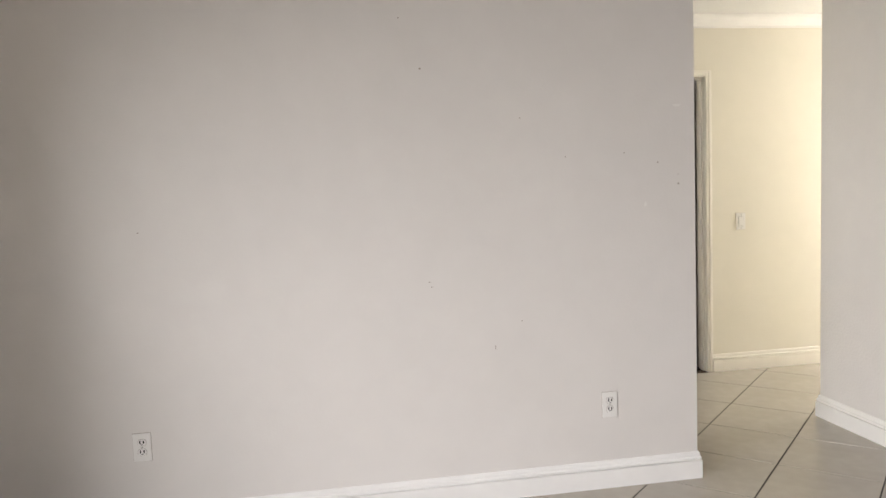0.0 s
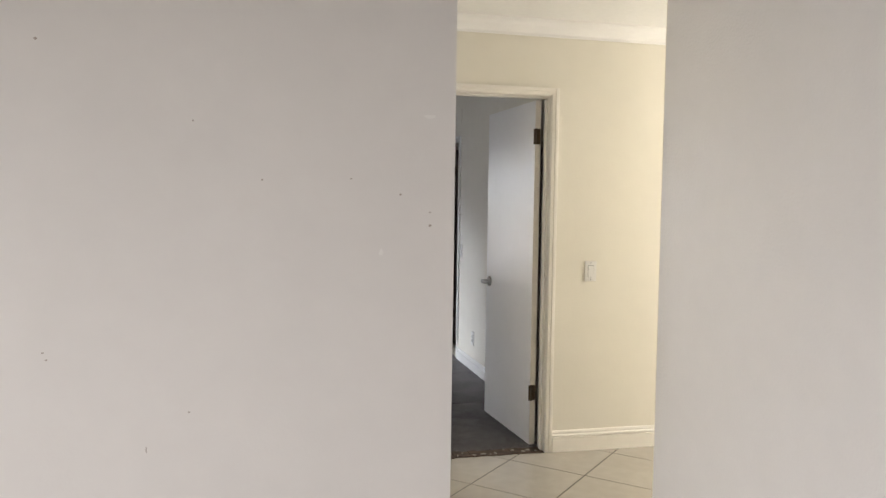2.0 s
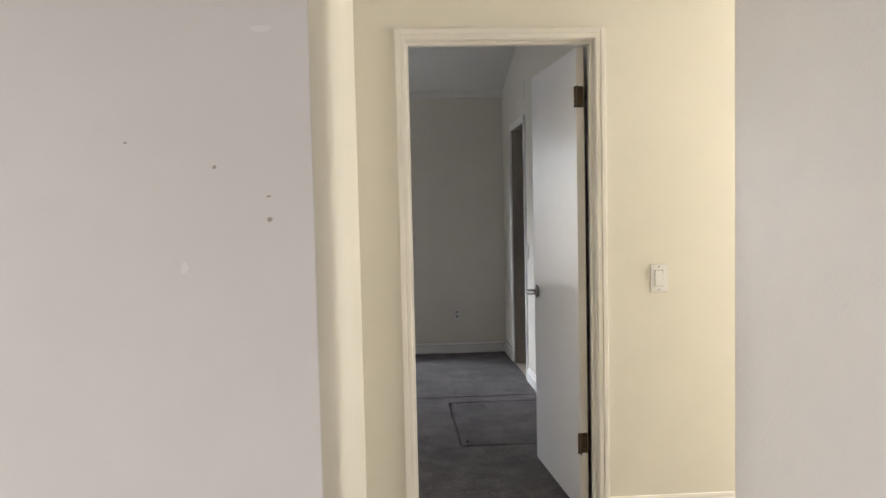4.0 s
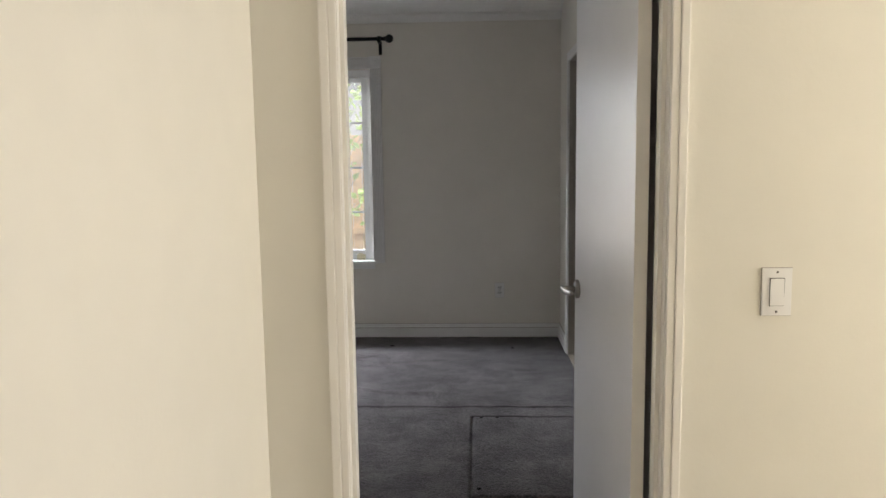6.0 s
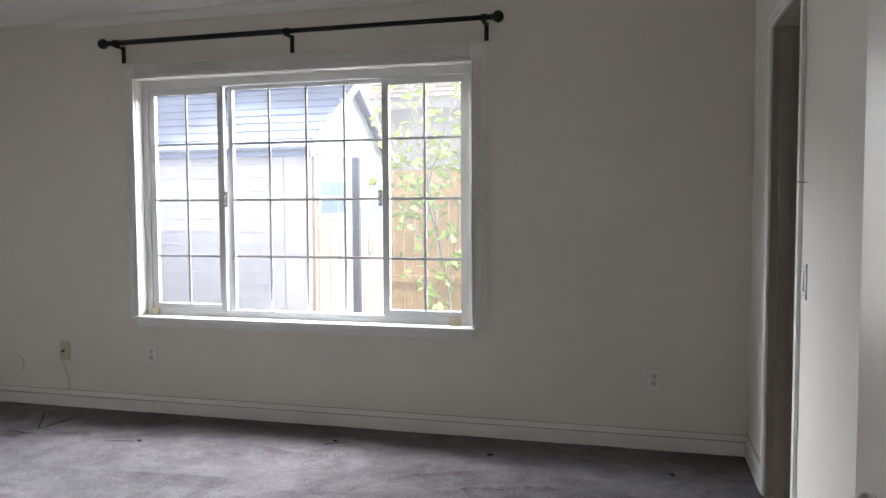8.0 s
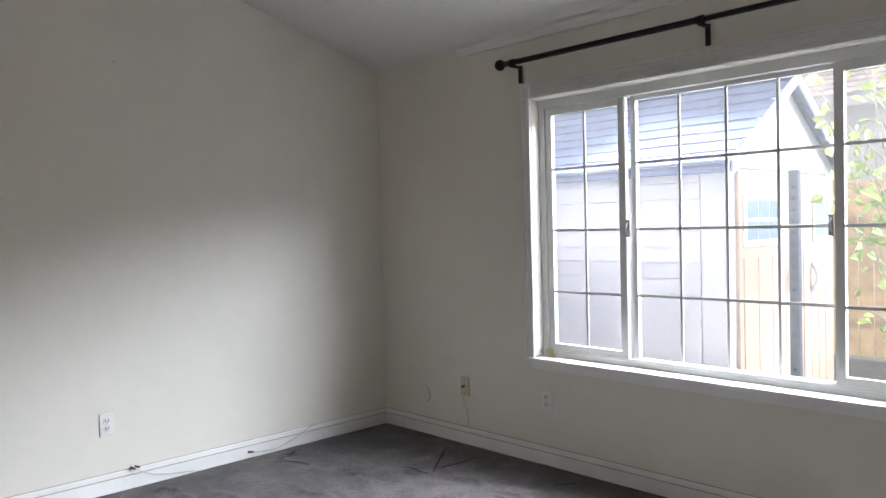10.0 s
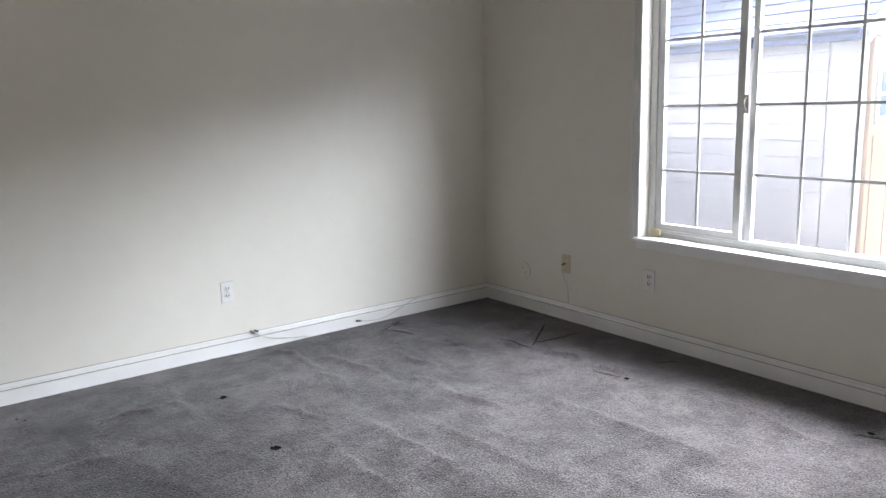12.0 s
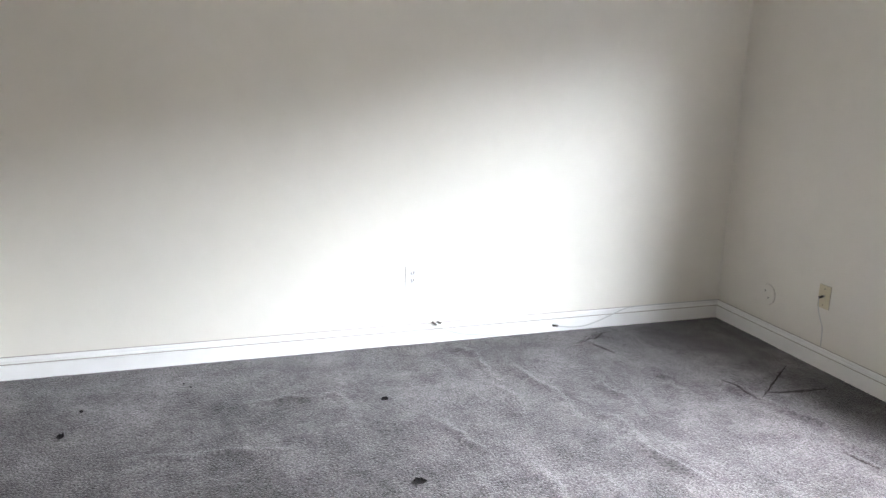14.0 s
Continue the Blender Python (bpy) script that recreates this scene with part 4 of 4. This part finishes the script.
for side in (-1, 1):
    spart("underlay", slope_piece(SX0 - 0.1, SX1 + 0.03, -0.14, 1.0, side, 0.018, 0.02), shingle_shade, None, "dark underlay for the shade lines between shingles")
    for i in range(9):
        f0, f1 = -0.14 + i * 1.14 / 9, -0.14 + (i + 1) * 1.14 / 9
        if side > 0:
            spart("shingle_course", slope_piece(SX0 - 0.1, SX1 + 0.09, f0, f1, side, 0.03, 0.012), shingle_mat)
            continue
        x = SX0 - 0.1 - 0.17 * (i % 2)
        while x < SX1 + 0.09:
            w_ = random.uniform(0.28, 0.4)
            x0, x1 = max(x, SX0 - 0.1), min(x + w_, SX1 + 0.09)
            if x1 - x0 > 0.03:
                spart("shingle", slope_piece(x0 + 0.002, x1 - 0.002, f0 + 0.009 + random.uniform(-0.004, 0.004), f1, side, 0.03 + random.uniform(-0.002, 0.002), 0.01), shingle_mat)
            x += w_
for side in (-1, 1):
    spart("rake_board", slope_piece(SX1 + 0.0905, SX1 + 0.104, -0.15, 1.0, side, 0.034, 0.085), rake_grey, None, "pale grey rake board along the gable")
spart("ridge_cap", boxm(SX0 - 0.1, SX1 + 0.1, SYM - 0.06, SYM + 0.06, SA - 0.0, SA + 0.025, bevel=0.01), shingle_mat)
spart("fascia", boxm(SX0, SX1 + 0.07, SY0 - 0.11, SY0 - 0.05, SE - 0.115, SE - 0.055, bevel=0.008), shingle_mat, None, "grey eave fascia")
# doors in the gable end
for y0, y1, wy0, wy1 in ((SY0 + 0.09, 6.166, 5.26, 5.84), (6.174, SY1 - 0.04, 6.4, 6.76)):
    dr = spart("door", boxm(SX1 + 0.004, SX1 + 0.03, y0, y1, GZ + 0.06, 1.66, bevel=0.006), shed_door, None, "beige resin shed door")
    n = 4
    for i in range(n):
        a = y0 + 0.05 + i * (y1 - y0 - 0.1) / n
        spart("panel_board", boxm(SX1 + 0.03, SX1 + 0.036, a + 0.004, a + (y1 - y0 - 0.1) / n - 0.004, GZ + 0.14, 1.1, bevel=0.003), shed_door, dr)
    bm = bmesh.new()
    box(bm, SX1 + 0.03, SX1 + 0.042, wy0, wy1, 1.17, 1.51, bevel=0.004)
    w = spart("door_window", bm, shed_trim, dr, "white window frame")
    for i in range(3):
        for j in range(2):
            a = wy0 + 0.035 + i * (wy1 - wy0 - 0.07) / 3
            b = 1.205 + j * 0.14
            spart_pane = part("pane", boxm(SX1 + 0.042, SX1 + 0.045, a + 0.008, a + (wy1 - wy0 - 0.07) / 3 - 0.008, b + 0.008, b + 0.125), sky_glass, dr, "bluish pane")
            spart_pane.matrix_parent_inverse = Matrix()
for s in (-1, 1):
    hb = bmesh.new()
    pts = [(SX1 + 0.036 + 0.045 * math.sin(math.pi * i / 8), 6.17 + s * 0.2, 0.81 + 0.21 * i / 8) for i in range(9)]
    for p, q in zip(pts, pts[1:]):
        cyl(hb, p, q, 0.017, 8)
    spart("door_handle", hb, shed_trim, None, "white arched handle")

# black steel post with punched holes
PX, PY = -1.434, 4.7
post = tagged(link("steel_post", boxm(PX - 0.025, PX + 0.025, PY - 0.02, PY + 0.02, GZ, 1.6, bevel=0.004), post_black), "black perforated steel post in the yard", "post")
for i in range(22):
    z = 0.25 + i * 0.06
    part("punched_hole", cyl(bmesh.new(), (PX, PY - 0.0203, z), (PX, PY - 0.0212, z), 0.008, 10), slot_dark, post)

# fence
fence = empty("wooden_fence", (0, 9.0, GZ), "honey-coloured cedar board fence behind the yard", "fence")
random.seed(7)
for i in range(60):
    x = -4.5 + i * 0.145
    ob = part("board", boxm(x + 0.003, x + 0.139, 9.0, 9.02, GZ + 0.03, 1.72 + random.uniform(-0.01, 0.01), bevel=0.003), fence_mat, fence)
    ob.matrix_parent_inverse = Matrix.Translation(fence.location).inverted()
for z in (0.3, 1.35):
    ob = part("rail", boxm(-4.5, 4.2, 8.955, 8.998, z, z + 0.09), fence_mat, fence)
    ob.matrix_parent_inverse = Matrix.Translation(fence.location).inverted()

# neighbour's house
house = empty("neighbour_house", (0, 13.2, GZ), "white stucco house with a clay tile roof", "house")
HP = Matrix.Translation(house.location).inverted()
part("wall", boxm(-9, 9, 13.2, 13.4, GZ, 3.15), stucco, house).matrix_parent_inverse = HP
part("fascia", boxm(-9.3, 9.3, 13.06, 13.12, 3.02, 3.2), shed_trim, house).matrix_parent_inverse = HP
for i in range(16):
    y0, z0 = 13.04 + i * 0.3, 3.2 + i * 0.13
    bm = bmesh.new()
    nseg = 150
    prev = None
    for k in range(nseg + 1):
        x = -9.3 + 18.6 * k / nseg
        hz = 0.012 * abs(math.sin(k * math.pi / 2.0))
        a = [bm.verts.new((x, y0, z0 + 0.03 + hz)), bm.verts.new((x, y0 + 0.33, z0 + 0.145 + hz)), bm.verts.new((x, y0, z0))]
        if prev:
            bm.faces.new((prev[0], a[0], a[1], prev[1]))
            bm.faces.new((prev[2], a[2], a[0], prev[0]))
        prev = a
    part("tile_course", bm, clay, house).matrix_parent_inverse = HP

# small tree in front of the fence
random.seed(21)
TX, TY = -1.03, 5.8
tree = empty("young_tree", (TX, TY, GZ), "slender young tree with yellow-green leaves", "tree")
TP = Matrix.Translation(tree.location).inverted()
bm = bmesh.new()
tips = []


def limb(p, d, length, r, depth):
    n = 4
    for i in range(n):
        d = (d + Vector((random.uniform(-0.16, 0.16), random.uniform(-0.16, 0.16), random.uniform(-0.02, 0.12)))).normalized()
        q = p + d * length / n
        cyl(bm, p, q, r * (1 - 0.13 * i), 7, r * (1 - 0.13 * (i + 1)))
        p = q
        if depth <= 2:
            tips.append((p.copy(), d.copy()))
        if depth and (i > 0 or depth < 3):
            e = (d + Vector((random.uniform(-0.9, 0.9), random.uniform(-0.9, 0.9), random.uniform(-0.05, 0.5)))).normalized()
            limb(p, e, length * random.uniform(0.5, 0.7), r * 0.5, depth - 1)


limb(Vector((TX, TY, GZ)), Vector((0.03, 0, 1)), 1.5, 0.018, 3)
limb(Vector((TX - 0.12, TY + 0.1, GZ)), Vector((-0.12, 0.05, 1)), 1.35, 0.015, 3)
limb(Vector((TX + 0.22, TY - 0.05, GZ)), Vector((0.1, 0.05, 1)), 0.8, 0.011, 2)
limb(Vector((TX - 0.05, TY - 0.1, GZ)), Vector((-0.1, -0.05, 1)), 0.75, 0.011, 2)
part("trunk", bm, bark, tree).matrix_parent_inverse = TP
bm = bmesh.new()
for p, d in tips:
    for k in range(random.choice((0, 0, 1, 1, 2))):
        c = p + Vector((random.gauss(0, 0.05), random.gauss(0, 0.05), random.gauss(0, 0.05)))
        rot = Euler((random.uniform(-1.2, 1.2), random.uniform(-1.2, 1.2), random.uniform(0, 6.3))).to_matrix()
        L, W = random.uniform(0.065, 0.11), random.uniform(0.021, 0.036)
        vv = [bm.verts.new(c + rot @ Vector(o)) for o in ((0, 0, 0), (W, L * 0.4, 0.006), (W * 0.7, L * 0.75, 0.004), (0, L, -0.01), (-W * 0.7, L * 0.75, 0.004), (-W, L * 0.4, 0.006))]
        bm.faces.new((vv[0], vv[1], vv[2], vv[3]))
        bm.faces.new((vv[0], vv[3], vv[4], vv[5]))
part("crown", bm, leaf_mat, tree).matrix_parent_inverse = TP

# ---- tiled floor, laid on the diagonal ----
structure_floor = structure(link("floor_tiled", boxm(LX0 - T, HX1 + T, LY0 - T, 0.012, -0.15, -0.0018), grout), "beige ceramic tiles laid diagonally with dark grout")
REGIONS = [(LX0, RWX, LY0, LWY), (RETX, RWX, LWY, RWY), (RETX, HX1, RWY, 0.0)]


def clip(poly, rect):
    x0, x1, y0, y1 = rect
    for ax, lim, sign in ((0, x0, 1), (0, x1, -1), (1, y0, 1), (1, y1, -1)):
        res = []
        for i, p in enumerate(poly):
            q = poly[(i + 1) % len(poly)]
            a, b = sign * (p[ax] - lim), sign * (q[ax] - lim)
            if a >= 0:
                res.append(p)
            if a * b < 0:
                f = a / (a - b)
                res.append((p[0] + f * (q[0] - p[0]), p[1] + f * (q[1] - p[1])))
        poly = res
        if len(poly) < 3:
            return []
    return poly


HALF, GAP = 0.3135, 0.005
for i in range(-22, 22):
    for j in range(-22, 22):
        cx, cy = 0.545 + HALF * (i + j + 1), -0.716 + HALF * (i - j)
        full = [(cx - HALF + GAP, cy), (cx, cy - HALF + GAP), (cx + HALF - GAP, cy), (cx, cy + HALF - GAP)]
        for rect in REGIONS:
            poly = clip(full, rect)
            if not poly:
                continue
            area2 = sum(p[0] * q[1] - q[0] * p[1] for p, q in zip(poly, poly[1:] + poly[:1]))
            if area2 < 0.002:
                continue
            bm = bmesh.new()
            top = [bm.verts.new((x - cx, y - cy, 0.0)) for x, y in poly]
            low = [bm.verts.new((x - cx + (0.0015 if x > cx else -0.0015), y - cy + (0.0015 if y > cy else -0.0015), -0.008)) for x, y in poly]
            bm.faces.new(top)
            for k in range(len(poly)):
                bm.faces.new((low[k], low[(k + 1) % len(poly)], top[(k + 1) % len(poly)], top[k]))
            ob = part("tile", bm, tile_mat, structure_floor)
            ob.location = (cx, cy, 0)
